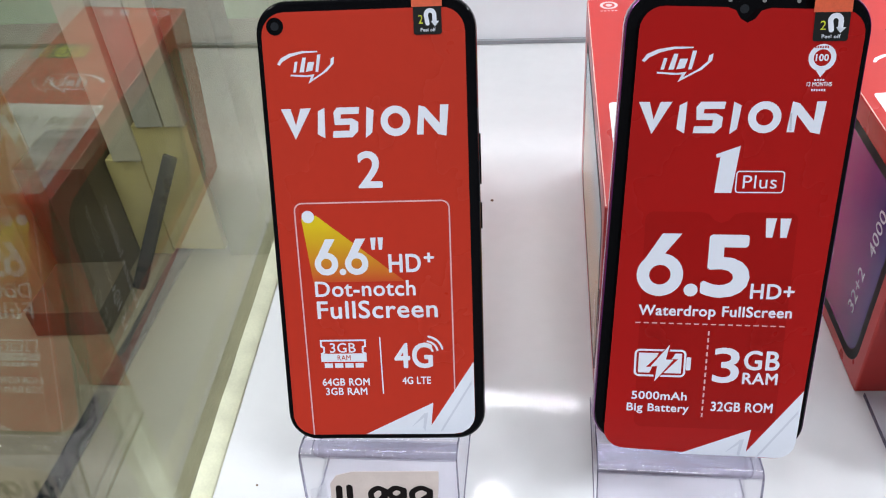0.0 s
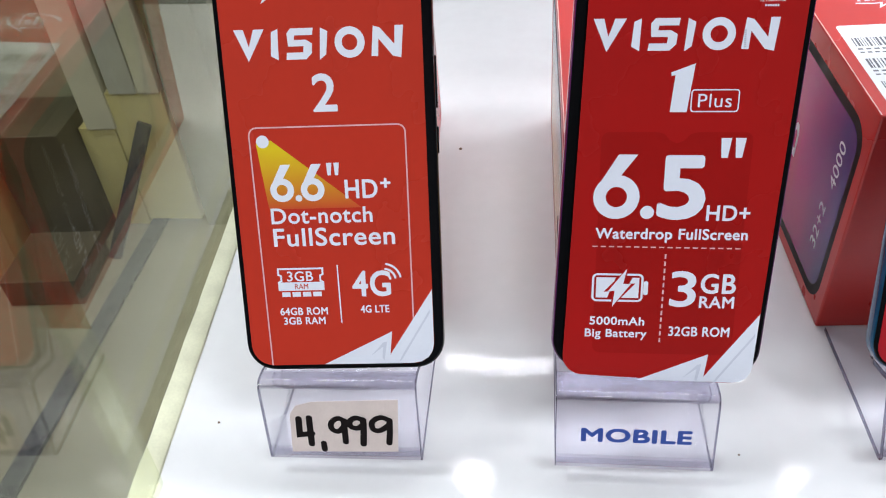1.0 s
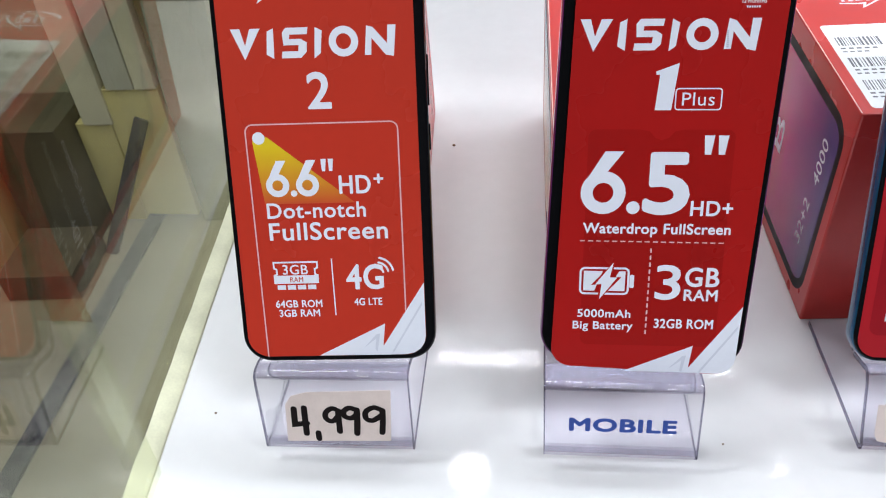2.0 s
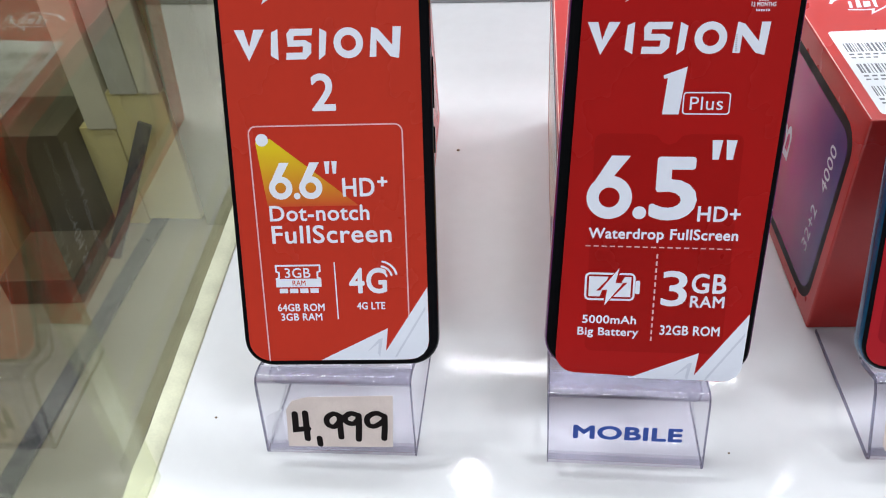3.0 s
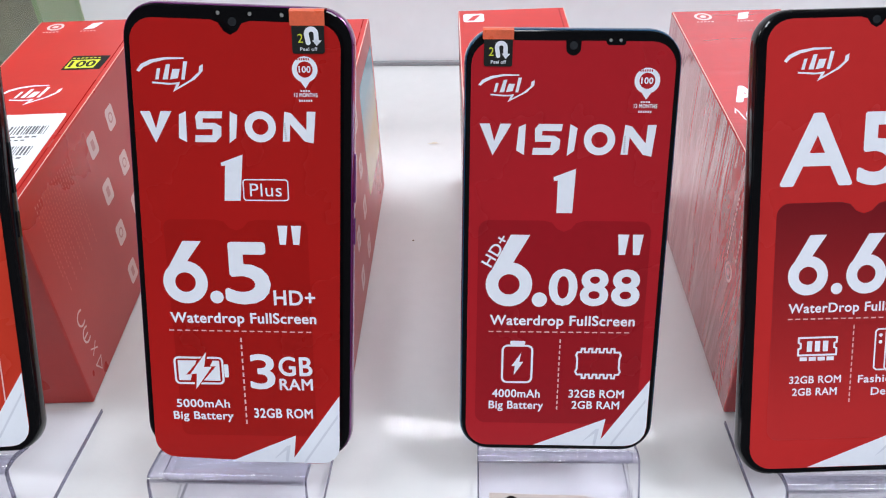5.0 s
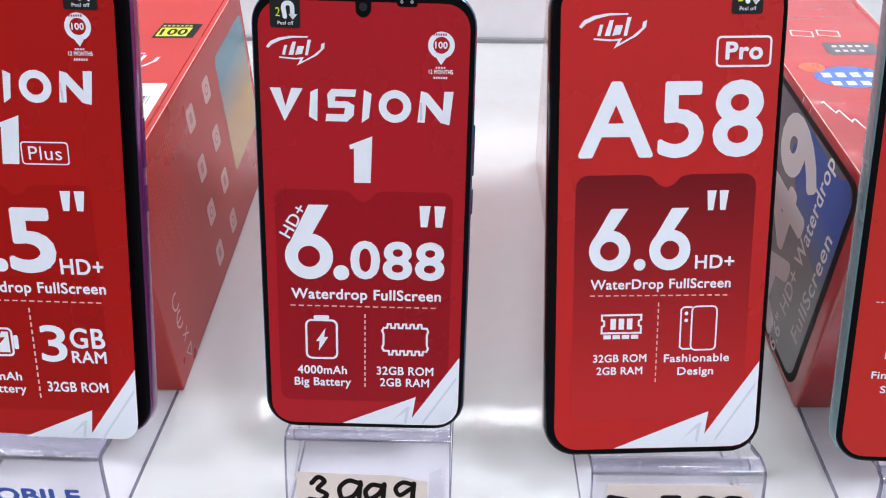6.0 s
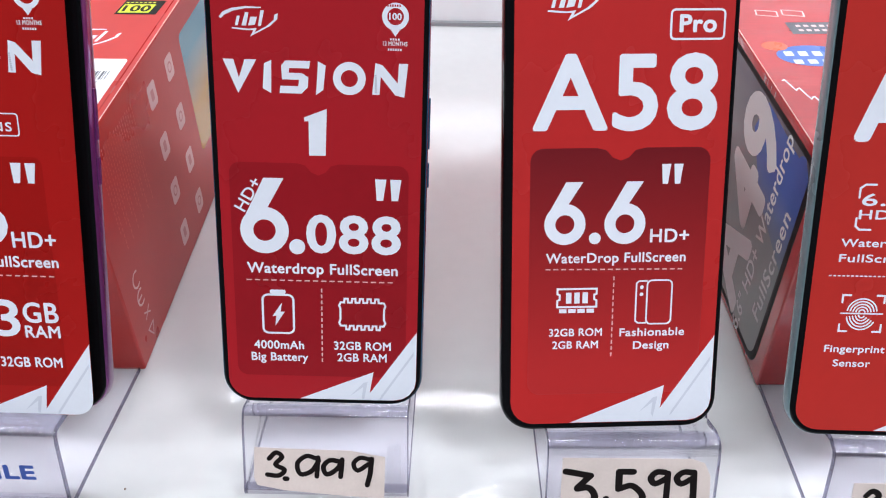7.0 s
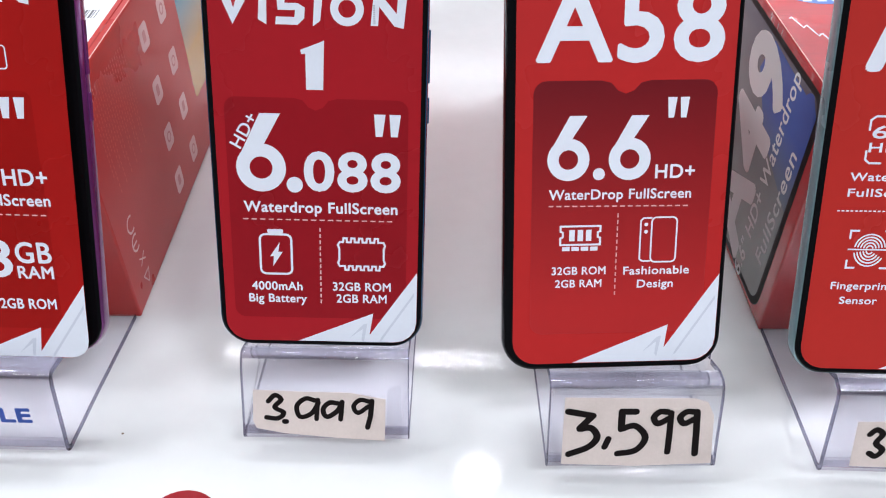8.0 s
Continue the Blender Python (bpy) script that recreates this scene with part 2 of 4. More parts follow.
def thing(name, m, label, category, group="", kind=""):
    ob = new(name)
    ob.empty_display_size = 0.02
    ob.matrix_world = m
    return tagged(ob, label, category, group, kind)


def block(bm, x0, x1, y0, y1, z0, z1, bevel=0.0, segments=2):
    vs = bmesh.ops.create_cube(bm, size=1)["verts"]
    bmesh.ops.transform(bm, matrix=Matrix.Translation(((x0 + x1) / 2, (y0 + y1) / 2, (z0 + z1) / 2)) @ Matrix.Diagonal((x1 - x0, y1 - y0, z1 - z0, 1)), verts=vs)
    if bevel:
        bmesh.ops.bevel(bm, geom=list({e for v in vs for e in v.link_edges}), offset=bevel, segments=segments, affect="EDGES", profile=0.5)
    return bm


def slab(name, x0, x1, y0, y1, z0, z1, mat, parent=None, bevel=0.0, label=""):
    return part(name, block(bmesh.new(), x0, x1, y0, y1, z0, z1, bevel), mat, parent, label)


def rounded(x0, x1, z0, z1, r, n=6):
    """Outline of a rounded rectangle, counter-clockwise."""
    pts = []
    for cx, cz, a0 in ((x1 - r, z0 + r, -90), (x1 - r, z1 - r, 0), (x0 + r, z1 - r, 90), (x0 + r, z0 + r, 180)):
        pts += [(cx + r * math.cos(radians(a0 + 90 * i / n)), cz + r * math.sin(radians(a0 + 90 * i / n))) for i in range(n + 1)]
    return pts


def disc(cx, cz, r, n=20, squash=1.0):
    return [(cx + r * math.cos(2 * math.pi * i / n), cz + r * squash * math.sin(2 * math.pi * i / n)) for i in range(n)]


# A canvas is (parent, matrix): x and z in millimetres on the face, y out of it (negative is proud).
MM = Matrix.Diagonal((0.001, 0.001, 0.001, 1))


def printed(canvas, name, polys, mat, proud=0.05, label=""):
    parent, m = canvas
    bm = bmesh.new()
    for poly in polys:
        bm.faces.new([bm.verts.new(m @ Vector((x, -proud, z))) for x, z in poly])
    ob = part(name, bm, mat, parent, label)
    return tagged(ob, kind="stuff") if name in ("rule", "small_print", "bar_code") else ob


def flowing(points, steps=5):
    """A Catmull-Rom line through the points, as a pen would draw it."""
    p = [Vector(q) for q in points]
    p = [p[0] * 2 - p[1]] + p + [p[-1] * 2 - p[-2]]
    out = []
    for a, b, c, d in zip(p, p[1:], p[2:], p[3:]):
        for i in range(steps):
            t = i / steps
            out.append(tuple(0.5 * (2 * b + (c - a) * t + (2 * a - 5 * b + 4 * c - d) * t * t + (3 * b - a - 3 * c + d) * t ** 3)))
    return out + [tuple(p[-2])]


def stroke(points, width, closed=False):
    """Quads along a line of the given width, mitred, with rounded ends."""
    p = [Vector(q) for q in points]
    n = len(p)
    left, right = [], []
    for i in range(n):
        a = p[i - 1] if i or closed else p[i]
        b = p[(i + 1) % n] if i < n - 1 or closed else p[i]
        d1, d2 = (p[i] - a), (b - p[i])
        d1 = d1.normalized() if d1.length > 1e-9 else d2.normalized()
        d2 = d2.normalized() if d2.length > 1e-9 else d1
        d = (d1 + d2)
        d = d.normalized() if d.length > 1e-6 else d1
        k = min(1.6, 1 / max(0.4, d.dot(d1)))
        nn = Vector((-d.y, d.x)) * width / 2 * k
        left.append(p[i] + nn)
        right.append(p[i] - nn)
    polys = [[tuple(right[i]), tuple(right[(i + 1) % n]), tuple(left[(i + 1) % n]), tuple(left[i])] for i in range(n if closed else n - 1)]
    if not closed:
        for c, other in ((p[0], p[1]), (p[-1], p[-2])):
            a0 = math.atan2((c - other).y, (c - other).x) - math.pi / 2
            polys.append([(c.x + width / 2 * math.cos(a0 + math.pi * i / 6), c.y + width / 2 * math.sin(a0 + math.pi * i / 6)) for i in range(7)])
    return polys


def arc(cx, cz, r, a0, a1, n=10, squash=1.0):
    return [(cx + r * math.cos(radians(a0 + (a1 - a0) * i / n)), cz + squash * r * math.sin(radians(a0 + (a1 - a0) * i / n))) for i in range(n + 1)]


def ring(cx, cz, r0, r1, n=24):
    a, b = disc(cx, cz, r0, n), disc(cx, cz, r1, n)
    return [[a[i], a[(i + 1) % n], b[(i + 1) % n], b[i]] for i in range(n)]


def dashes(x0, x1, z0, z1, count, width):
    out = []
    for i in range(count):
        a, b = i / count, (i + 0.62) / count
        p, q = Vector((x0 + (x1 - x0) * a, z0 + (z1 - z0) * a)), Vector((x0 + (x1 - x0) * b, z0 + (z1 - z0) * b))
        d = (q - p).normalized() * width / 2
        w = Vector((-d.y, d.x))
        out.append([tuple(p - w), tuple(q - w), tuple(q + w), tuple(p + w)])
    return out


GLYPHS = {}


def glyph_mesh(words):
    """Vertices and faces of words in the built-in font, cap height 1, starting at x = 0."""
    if words not in GLYPHS:
        def raw(s):
            cu = bpy.data.curves.new("words", "FONT")
            cu.body, cu.resolution_u, cu.space_character = s, 4, 1.06
            ob = bpy.data.objects.new("words", cu)
            me = bpy.data.meshes.new_from_object(ob)
            co = [tuple(v.co) for v in me.vertices]
            fa = [tuple(f.vertices) for f in me.polygons]
            bpy.data.objects.remove(ob), bpy.data.curves.remove(cu), bpy.data.meshes.remove(me)
            return co, fa
        cap = max(v[1] for v in raw("H")[0])
        co, fa = raw(words)
        x0, x1 = min(v[0] for v in co), max(v[0] for v in co)
        GLYPHS[words] = ([((v[0] - x0) / (x1 - x0), v[1] / cap) for v in co], fa)
    return GLYPHS[words]


def lettering(canvas, words, xl, xr, zb, cap, mat, bold=0.02, proud=0.06, turn=0.0, name="lettering", label=""):
    """Words between two ends on a baseline, with the given cap height; turn: degrees anticlockwise round the left end.
    Bold strokes come from the same letters laid over each other a hair apart."""
    parent, m = canvas
    co, fa = glyph_mesh(words)
    c, s = math.cos(radians(turn)), math.sin(radians(turn))
    bm = bmesh.new()
    d = bold * cap * 1.35
    around = 12 if cap > 8 else 6
    shifts = [(d * math.cos(2 * math.pi * k / around), d * math.sin(2 * math.pi * k / around)) for k in range(around)] if bold else [(0, 0)]
    for k, (ox, oz) in enumerate(shifts):
        vs = []
        for u, v in co:
            x, z = d + ox + u * (xr - xl - 2 * d), d + oz + v * (cap - 2 * d)
            vs.append(bm.verts.new(m @ Vector((xl + c * x - s * z, -proud - 0.002 * k, zb + s * x + c * z))))
        for f in fa:
            bm.faces.new([vs[i] for i in f])
    return part(name, bm, mat, parent, label)


def six(canvas, x0, x1, z0, z1, mat):
    """A round-bowled six with a straight slanting stem."""
    r = (x1 - x0) / 2
    cx, cz = (x0 + x1) / 2, z0 + r
    printed(canvas, "lettering", ring(cx, cz, r, r * 0.46, 30), mat, 0.06)
    printed(canvas, "lettering", [[(x0 + 0.10 * r, cz + 0.36 * r), (cx - 0.1 * r, cz + 0.60 * r), (cx + 0.15 * r, cz + 0.97 * r), (x1 - 0.16 * r, z1), (x1 - 0.98 * r, z1)]], mat, 0.075)


def inch_mark(canvas, xl, xr, z0, z1, mat):
    """Two tapered strokes."""
    w = xr - xl
    printed(canvas, "lettering", [[(xl + k * 0.56 * w + 0.06 * w, z0), (xl + k * 0.56 * w + 0.31 * w, z0), (xl + k * 0.56 * w + 0.42 * w, z1), (xl + k * 0.56 * w, z1)] for k in (0, 1)], mat, 0.06)


def wordmark(canvas, x0, x1, z0, z1, mat):
    """The six wide cut letters V I S I O N as solid shapes."""
    shapes = {
        "V": [(0, 1), (0.058, 1), (0.084, 0.46), (0.118, 1), (0.181, 1), (0.077, 0)],
        "I": [(0.222, 0.90), (0.262, 1), (0.256, 0.02), (0.211, 0.16)],
        "S": [(0.336, 1), (0.471, 1), (0.464, 0.78), (0.358, 0.78), (0.354, 0.64), (0.424, 0.64), (0.460, 0.52), (0.456, 0.22), (0.420, 0.03), (0.302, 0.03), (0.307, 0.25), (0.404, 0.25), (0.409, 0.44), (0.317, 0.44), (0.313, 0.84)],
        "J": [(0.513, 1), (0.555, 0.88), (0.540, 0.16), (0.500, 0.0)],
        "N": [(0.823, 1), (0.862, 0.94), (0.944, 0.42), (0.950, 1), (1, 1), (0.982, 0), (0.932, 0.06), (0.852, 0.60), (0.846, 0.06), (0.806, 0.06)],
    }
    f = lambda p: (x0 + p[0] * (x1 - x0), z0 + p[1] * (z1 - z0))
    for poly in shapes.values():
        printed(canvas, "lettering", [[f(p) for p in reversed(poly)]], mat, 0.06)
    w, h = x1 - x0, z1 - z0
    n, cx, cz = 28, x0 + 0.682 * w, z0 + 0.52 * h
    o = [(cx + 0.089 * w * math.cos(2 * math.pi * i / n), cz + 0.49 * h * math.sin(2 * math.pi * i / n)) for i in range(n)]
    q = [(cx + 0.046 * w * math.cos(2 * math.pi * i / n), cz + 0.25 * h * math.sin(2 * math.pi * i / n)) for i in range(n)]
    printed(canvas, "lettering", [[o[i], o[(i + 1) % n], q[(i + 1) % n], q[i]] for i in range(n)], mat, 0.06)


def emblem(canvas, x0, z0, w, h, mat):
    """A swoosh over four slanted bars with a lightning tail."""
    f = lambda p: (x0 + p[0] * w, z0 + p[1] * h)
    top = [(0.0, 0.62), (0.07, 0.80), (0.22, 0.93), (0.45, 1.0), (0.72, 0.99), (0.72, 0.95), (0.45, 0.93), (0.25, 0.84), (0.10, 0.70), (0.04, 0.58)]
    tail = [(0.22, 0.30), (0.50, 0.26), (0.64, 0.29), (0.60, 0.14), (0.80, 0.36), (0.93, 0.58), (0.94, 0.74), (1.0, 0.80), (0.99, 0.60), (0.86, 0.36), (0.52, 0.0), (0.58, 0.22), (0.46, 0.21), (0.22, 0.25)]
    bars = [[(0.27, 0.36), (0.32, 0.36), (0.36, 0.68), (0.31, 0.68)], [(0.38, 0.36), (0.46, 0.36), (0.51, 0.80), (0.45, 0.80)],
            [(0.49, 0.36), (0.61, 0.40), (0.65, 0.66), (0.54, 0.66)], [(0.66, 0.36), (0.71, 0.36), (0.77, 0.88), (0.71, 0.88)]]
    return printed(canvas, "emblem", [[f(p) for p in reversed(top)], [f(p) for p in reversed(tail)]] + [[f(p) for p in b] for b in bars], mat, 0.06)


def badge(canvas, cx, cz, r, mat, ground):
    printed(canvas, "badge", ring(cx, cz, r, r * 0.62) + [[(cx - r * 0.35, cz - r * 0.96), (cx, cz - r * 1.45), (cx + r * 0.35, cz - r * 0.96)]], mat, 0.055)
    lettering(canvas, "100", cx - r * 0.48, cx + r * 0.46, cz - r * 0.24, r * 0.5, mat, 0.03, 0.075)
    printed(canvas, "small_print", dashes(cx - r * 0.62, cx + r * 0.45, cz + r * 0.78, cz + r * 0.78, 6, r * 0.16), ground, 0.08)
    printed(canvas, "small_print", dashes(cx - r * 0.4, cx + r * 0.4, cz - r * 1.65, cz - r * 1.65, 4, r * 0.14), mat, 0.06)
    lettering(canvas, "12 MONTHS", cx - r * 0.92, cx + r * 0.92, cz - r * 2.12, r * 0.32, mat, 0.02)
    printed(canvas, "small_print", dashes(cx - r * 0.55, cx + r * 0.55, cz - r * 2.4, cz - r * 2.4, 6, r * 0.16), mat, 0.06)


def corner_flash(canvas, tri, x_edge, z_bottom, radius):
    """The white folded corner at the foot of the print, with its grey folds."""
    (ax, az), (bx, bz), (cx, cz), (dx, dz) = tri
    foot = [(x_edge - radius + radius * math.cos(radians(a)), z_bottom + radius + radius * math.sin(radians(a))) for a in (0, -22, -45, -68, -90)]
    printed(canvas, "folded_corner", [[(ax, az), (cx + 2, az - 0.1), (cx, cz), (bx, bz)][::1], [(cx, cz), (cx + 2, az - 0.1), *reversed(foot), (dx, dz)]], WHITE, 0.055)
    printed(canvas, "fold_line", [[(bx - 9.0, bz - 10.4), (bx - 3.8, bz - 4.6), (bx - 2.2, bz - 4.2), (bx - 3.6, bz - 12.2), (bx - 4.4, bz - 11.0), (bx - 3.9, bz - 6.4)],
                                  [(cx + 3.5, cz - 3.0), (cx + 4.6, cz - 2.2), (dx - 1.0, dz - 9.5), (dx - 1.0, dz - 8.0), (cx + 4.6, cz - 0.6)]], FOLD, 0.075)


def peel_sticker(canvas, x0, x1, z0, z1, tab_z):
    """Black square pull-off sticker under an orange tab folded over the top edge."""
    parent, m = canvas
    pad = printed(canvas, "pull_sticker", [rounded(x0, x1, z0, z1, 0.8, 3)], BLACKINK, 0.25, "black pull-off sticker with a white arrow")
    c = (pad, m)
    w, h = x1 - x0, z1 - z0
    printed(c, "arrow", stroke([(x0 + 0.50 * w, z0 + 0.38 * h), *arc(x0 + 0.60 * w, z0 + 0.68 * h, 0.15 * w, 180, 0, 8), (x0 + 0.75 * w, z0 + 0.42 * h)], 0.15 * w) +
            [[(x0 + 0.62 * w, z0 + 0.46 * h), (x0 + 0.76 * w, z0 + 0.27 * h), (x0 + 0.92 * w, z0 + 0.46 * h)]], WHITE, 0.30)
    lettering(c, "2", x0 + 0.18 * w, x0 + 0.34 * w, z0 + 0.38 * h, 0.3 * h, YELLOW, 0.0, 0.30)
    lettering(c, "Peel off", x0 + 0.25 * w, x0 + 0.78 * w, z0 + 0.10 * h, 0.12 * h, WHITE, 0.01, 0.30)
    bm = bmesh.new()
    prof = [(-0.35, z1 - 0.3), (-0.42, tab_z - 0.4), (0.2, tab_z + 0.35), (2.0, tab_z + 0.6), (6.5, tab_z + 0.55)]
    rows = [[bm.verts.new(m @ Vector((x, y, z))) for x in (x0 - 0.5, (x0 + x1) / 2, x1 + 0.3)] for y, z in prof]
    for a, b in zip(rows, rows[1:]):
        for i in range(2):
            bm.faces.new((a[i], a[i + 1], b[i + 1], b[i]))
    part("tab", bm, TAB, parent, "orange pull tab folded over the edge", smooth=True)


def memory_icon(canvas, x0, x1, z0, z1, mat, solid):
    w, h = x1 - x0, z1 - z0
    f = lambda p: (x0 + p[0] * w, z0 + p[1] * h)
    out = [(0, 0.98), (0, 0.78), (0.06, 0.74), (0.06, 0.56), (0, 0.52), (0, 0.26), (1, 0.26), (1, 0.52), (0.94, 0.56), (0.94, 0.74), (1, 0.78), (1, 0.98)]
    printed(canvas, "icon", stroke([f(p) for p in out], 0.7, True), mat, 0.06)
    printed(canvas, "icon", [[f((0.05 + k * 0.235, 0.02)), f((0.05 + k * 0.235 + 0.19, 0.02)), f((0.05 + k * 0.235 + 0.19, 0.18)), f((0.05 + k * 0.235, 0.18))] for k in range(4)], mat, 0.06)
    if solid:
        printed(canvas, "icon", [[f((0.02, 0.24)), f((0.98, 0.24)), f((0.98, 0.52)), f((0.02, 0.52))]], mat, 0.062)
    else:
        printed(canvas, "icon", [[f((0.22 + k * 0.21, 0.40)), f((0.36 + k * 0.21, 0.40)), f((0.36 + k * 0.21, 0.84)), f((0.22 + k * 0.21, 0.84))] for k in range(3)], mat, 0.06)


def bolt(canvas, x0, x1, z0, z1, mat, proud=0.07):
    w, h = x1 - x0, z1 - z0
    f = lambda p: (x0 + p[0] * w, z0 + p[1] * h)
    printed(canvas, "icon", [[f(p) for p in ((0.0, 0.40), (0.30, 0.42), (0.22, 0.0), (1.0, 0.60), (0.66, 0.60), (0.80, 1.0))]], mat, proud)


def upright_battery(canvas, x0, x1, z0, z1, mat):
    printed(canvas, "icon", stroke(rounded(x0, x1, z0, z1 - 2.0, 2.0, 4), 0.8, True), mat, 0.06)
    printed(canvas, "icon", [rounded(x0 + 2.8, x1 - 2.8, z1 - 1.6, z1, 0.6, 3)], mat, 0.06)
    bolt(canvas, (x0 + x1) / 2 - 2.2, (x0 + x1) / 2 + 2.4, z0 + 3.0, z1 - 5.0, mat)


def flat_battery(canvas, x0, x1, z0, z1, mat, ground):
    printed(canvas, "icon", stroke(rounded(x0, x1 - 2.2, z0, z1, 1.6, 4), 0.8, True), mat, 0.06)
    printed(canvas, "icon", [rounded(x1 - 1.7, x1, z0 + 2.6, z1 - 2.6, 0.5, 3)], mat, 0.06)
    w = x1 - x0 - 2.2
    printed(canvas, "icon", [[(x0 + 1.2, z0 + 1.2), (x0 + 0.30 * w, z0 + 1.2), (x0 + 0.46 * w, z1 - 1.2), (x0 + 1.2, z1 - 1.2)],
                             [(x0 + 0.58 * w, z0 + 1.2), (x1 - 3.4, z0 + 1.2), (x1 - 3.4, z1 - 1.2), (x0 + 0.80 * w, z1 - 1.2)]], mat, 0.06)
    bolt(canvas, x0 + 0.22 * w, x0 + 0.86 * w, z0 - 3.6, z1 + 3.6, ground, 0.07)
    bolt(canvas, x0 + 0.31 * w, x0 + 0.77 * w, z0 - 2.4, z1 + 2.4, mat, 0.09)


def chip_icon(canvas, x0, x1, z0, z1, mat):
    pts, n, r = [], 5, 0.0
    w = x1 - x0 - 3.0
    zt, zb = z1 - 1.6, z0 + 1.6
    top = []
    for k in range(n):
        c = x0 + 1.5 + w * (k + 0.5) / n
        top += [(c - w / n * 0.38, zt), (c - w / n * 0.30, zt + 1.5), (c + w / n * 0.10, zt + 1.5), (c + w / n * 0.14, zt)]
    loop = [(x0, zb + 1.2), (x0 + 0.5, zb + 2.6), (x0 + 0.5, zt - 2.6), (x0, zt - 1.2), (x0 + 0.6, zt), *top, (x1 - 0.6, zt), (x1, zt - 1.2), (x1 - 0.5, zt - 2.6), (x1 - 0.5, zb + 2.6), (x1, zb + 1.2), (x1 - 0.6, zb)]
    loop += [(x0 + x1 - x, z0 + z1 - z) for x, z in top] + [(x0 + 0.6, zb)]
    printed(canvas, "icon", stroke(loop, 0.75, True), mat, 0.06)


# ---- the showcase and the shop round it ----
def structure(name, x0, x1, y0, y1, z0, z1, mat, label, category, bevel=0.0):
    return tagged(slab(name, x0, x1, y0, y1, z0, z1, mat, None, bevel), label, category, kind="structure")


def sheet_floor(name, corners, z0, z1, mat, label):
    bm = bmesh.new()
    lo, hi = ([bm.verts.new((x, y, z)) for x, y in corners] for z in (z0, z1))
    bm.faces.new(hi)
    bm.faces.new(list(reversed(lo)))
    for i in range(len(corners)):
        k = (i + 1) % len(corners)
        bm.faces.new((lo[i], lo[k], hi[k], hi[i]))
    return tagged(part(name, bm, mat), label, "shelf", kind="structure")


sheet_floor("floor", [(-0.0975, -0.02), (1.2, -0.02), (1.2, 0.705), (-0.1425, 0.705)], -0.02, 0.0, FLOOR, "glossy white laminate shelf of the showcase")
structure("wall_back", -0.145, 1.2, 0.708, 0.726, -0.02, 0.47, WALL, "white painted back panel of the showcase", "wall")
structure("baseboard", -0.138, 1.2, 0.7045, 0.7079, 0.0005, 0.0035, TRIM, "thin grey joint along the foot of the back panel", "trim")
sheet_floor("wall_counter", [(-0.1, -0.02), (1.2, -0.02), (1.2, 0.726), (-0.145, 0.726)], -0.90, -0.021, PLASTER, "unseen dark counter body added under the showcase shelf")
structure("floor_side", -1.7, -0.16, 0.35, 1.898, -0.899, -0.50, BEIGE, "brown-grey low shelf of the neighbouring display", "shelf")
structure("wall_side", -1.7, -0.16, 1.9, 1.93, -0.90, 0.45, PALEBOARD, "pale grey-green panel behind the neighbouring display", "wall")
structure("trim_side", -0.56, -0.535, 0.36, 1.05, -0.4995, -0.494, SLATE, "dark strip along the low shelf", "trim")
structure("floor_shop", -2.6, 3.0, -2.6, 3.2, -0.94, -0.90, TILE, "grey-brown tiled shop floor", "floor")
# Unseen ceiling and walls close the room; their dark tone deepens the reflections.
structure("ceiling", -2.6, 3.0, -2.6, 3.2, 1.90, 1.94, CEILPAINT, "unseen shop ceiling added to close the room, kept grey", "ceiling")
structure("wall_north", -2.6, 3.0, 3.2, 3.3, -0.94, 1.94, PLASTER, "unseen dark shop wall, added to keep reflections dark", "wall")
structure("wall_south", -2.6, 3.0, -2.7, -2.6, -0.94, 1.94, PLASTER, "unseen dark shop wall, added to keep reflections dark", "wall")
structure("wall_west", -2.7, -2.6, -2.7, 3.3, -0.94, 1.94, PLASTER, "unseen dark shop wall, added to keep reflections dark", "wall")
structure("wall_east", 3.0, 3.1, -2.7, 3.3, -0.94, 1.94, PLASTER, "unseen dark shop wall, added to keep reflections dark", "wall")

# Unseen panels with lamps, added to fill the display with light.
for sx, sy, watts in FILL_PANELS:
    lamp = thing("fill_panel", pose(sx, sy, 1.899), "unseen ceiling panel with an aluminium frame, added as fill light", "ceiling light", "ceiling lights")
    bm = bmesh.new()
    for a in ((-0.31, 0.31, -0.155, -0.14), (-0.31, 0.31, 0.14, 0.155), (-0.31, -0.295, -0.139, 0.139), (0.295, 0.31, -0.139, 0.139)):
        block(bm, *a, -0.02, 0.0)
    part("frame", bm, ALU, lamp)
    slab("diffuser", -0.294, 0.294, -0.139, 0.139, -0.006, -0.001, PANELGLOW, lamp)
    area_lamp("fill_lamp", (sx, sy, 1.885), 0.58, 0.27, watts, (0.87, 0.925, 1.0))


def lathe(profile, n=32):
    """A closed turned shape from (radius, height) rings."""
    bm = bmesh.new()
    rings = [[bm.verts.new((r * math.cos(2 * math.pi * i / n), r * math.sin(2 * math.pi * i / n), z)) for i in range(n)] for r, z in profile]
    for a, b in zip(rings, rings[1:]):
        for i in range(n):
            bm.faces.new((a[i], a[(i + 1) % n], b[(i + 1) % n], b[i]))
    bm.faces.new(list(reversed(rings[0])))
    bm.faces.new(rings[-1])
    bmesh.ops.recalc_face_normals(bm, faces=bm.faces)
    return bm


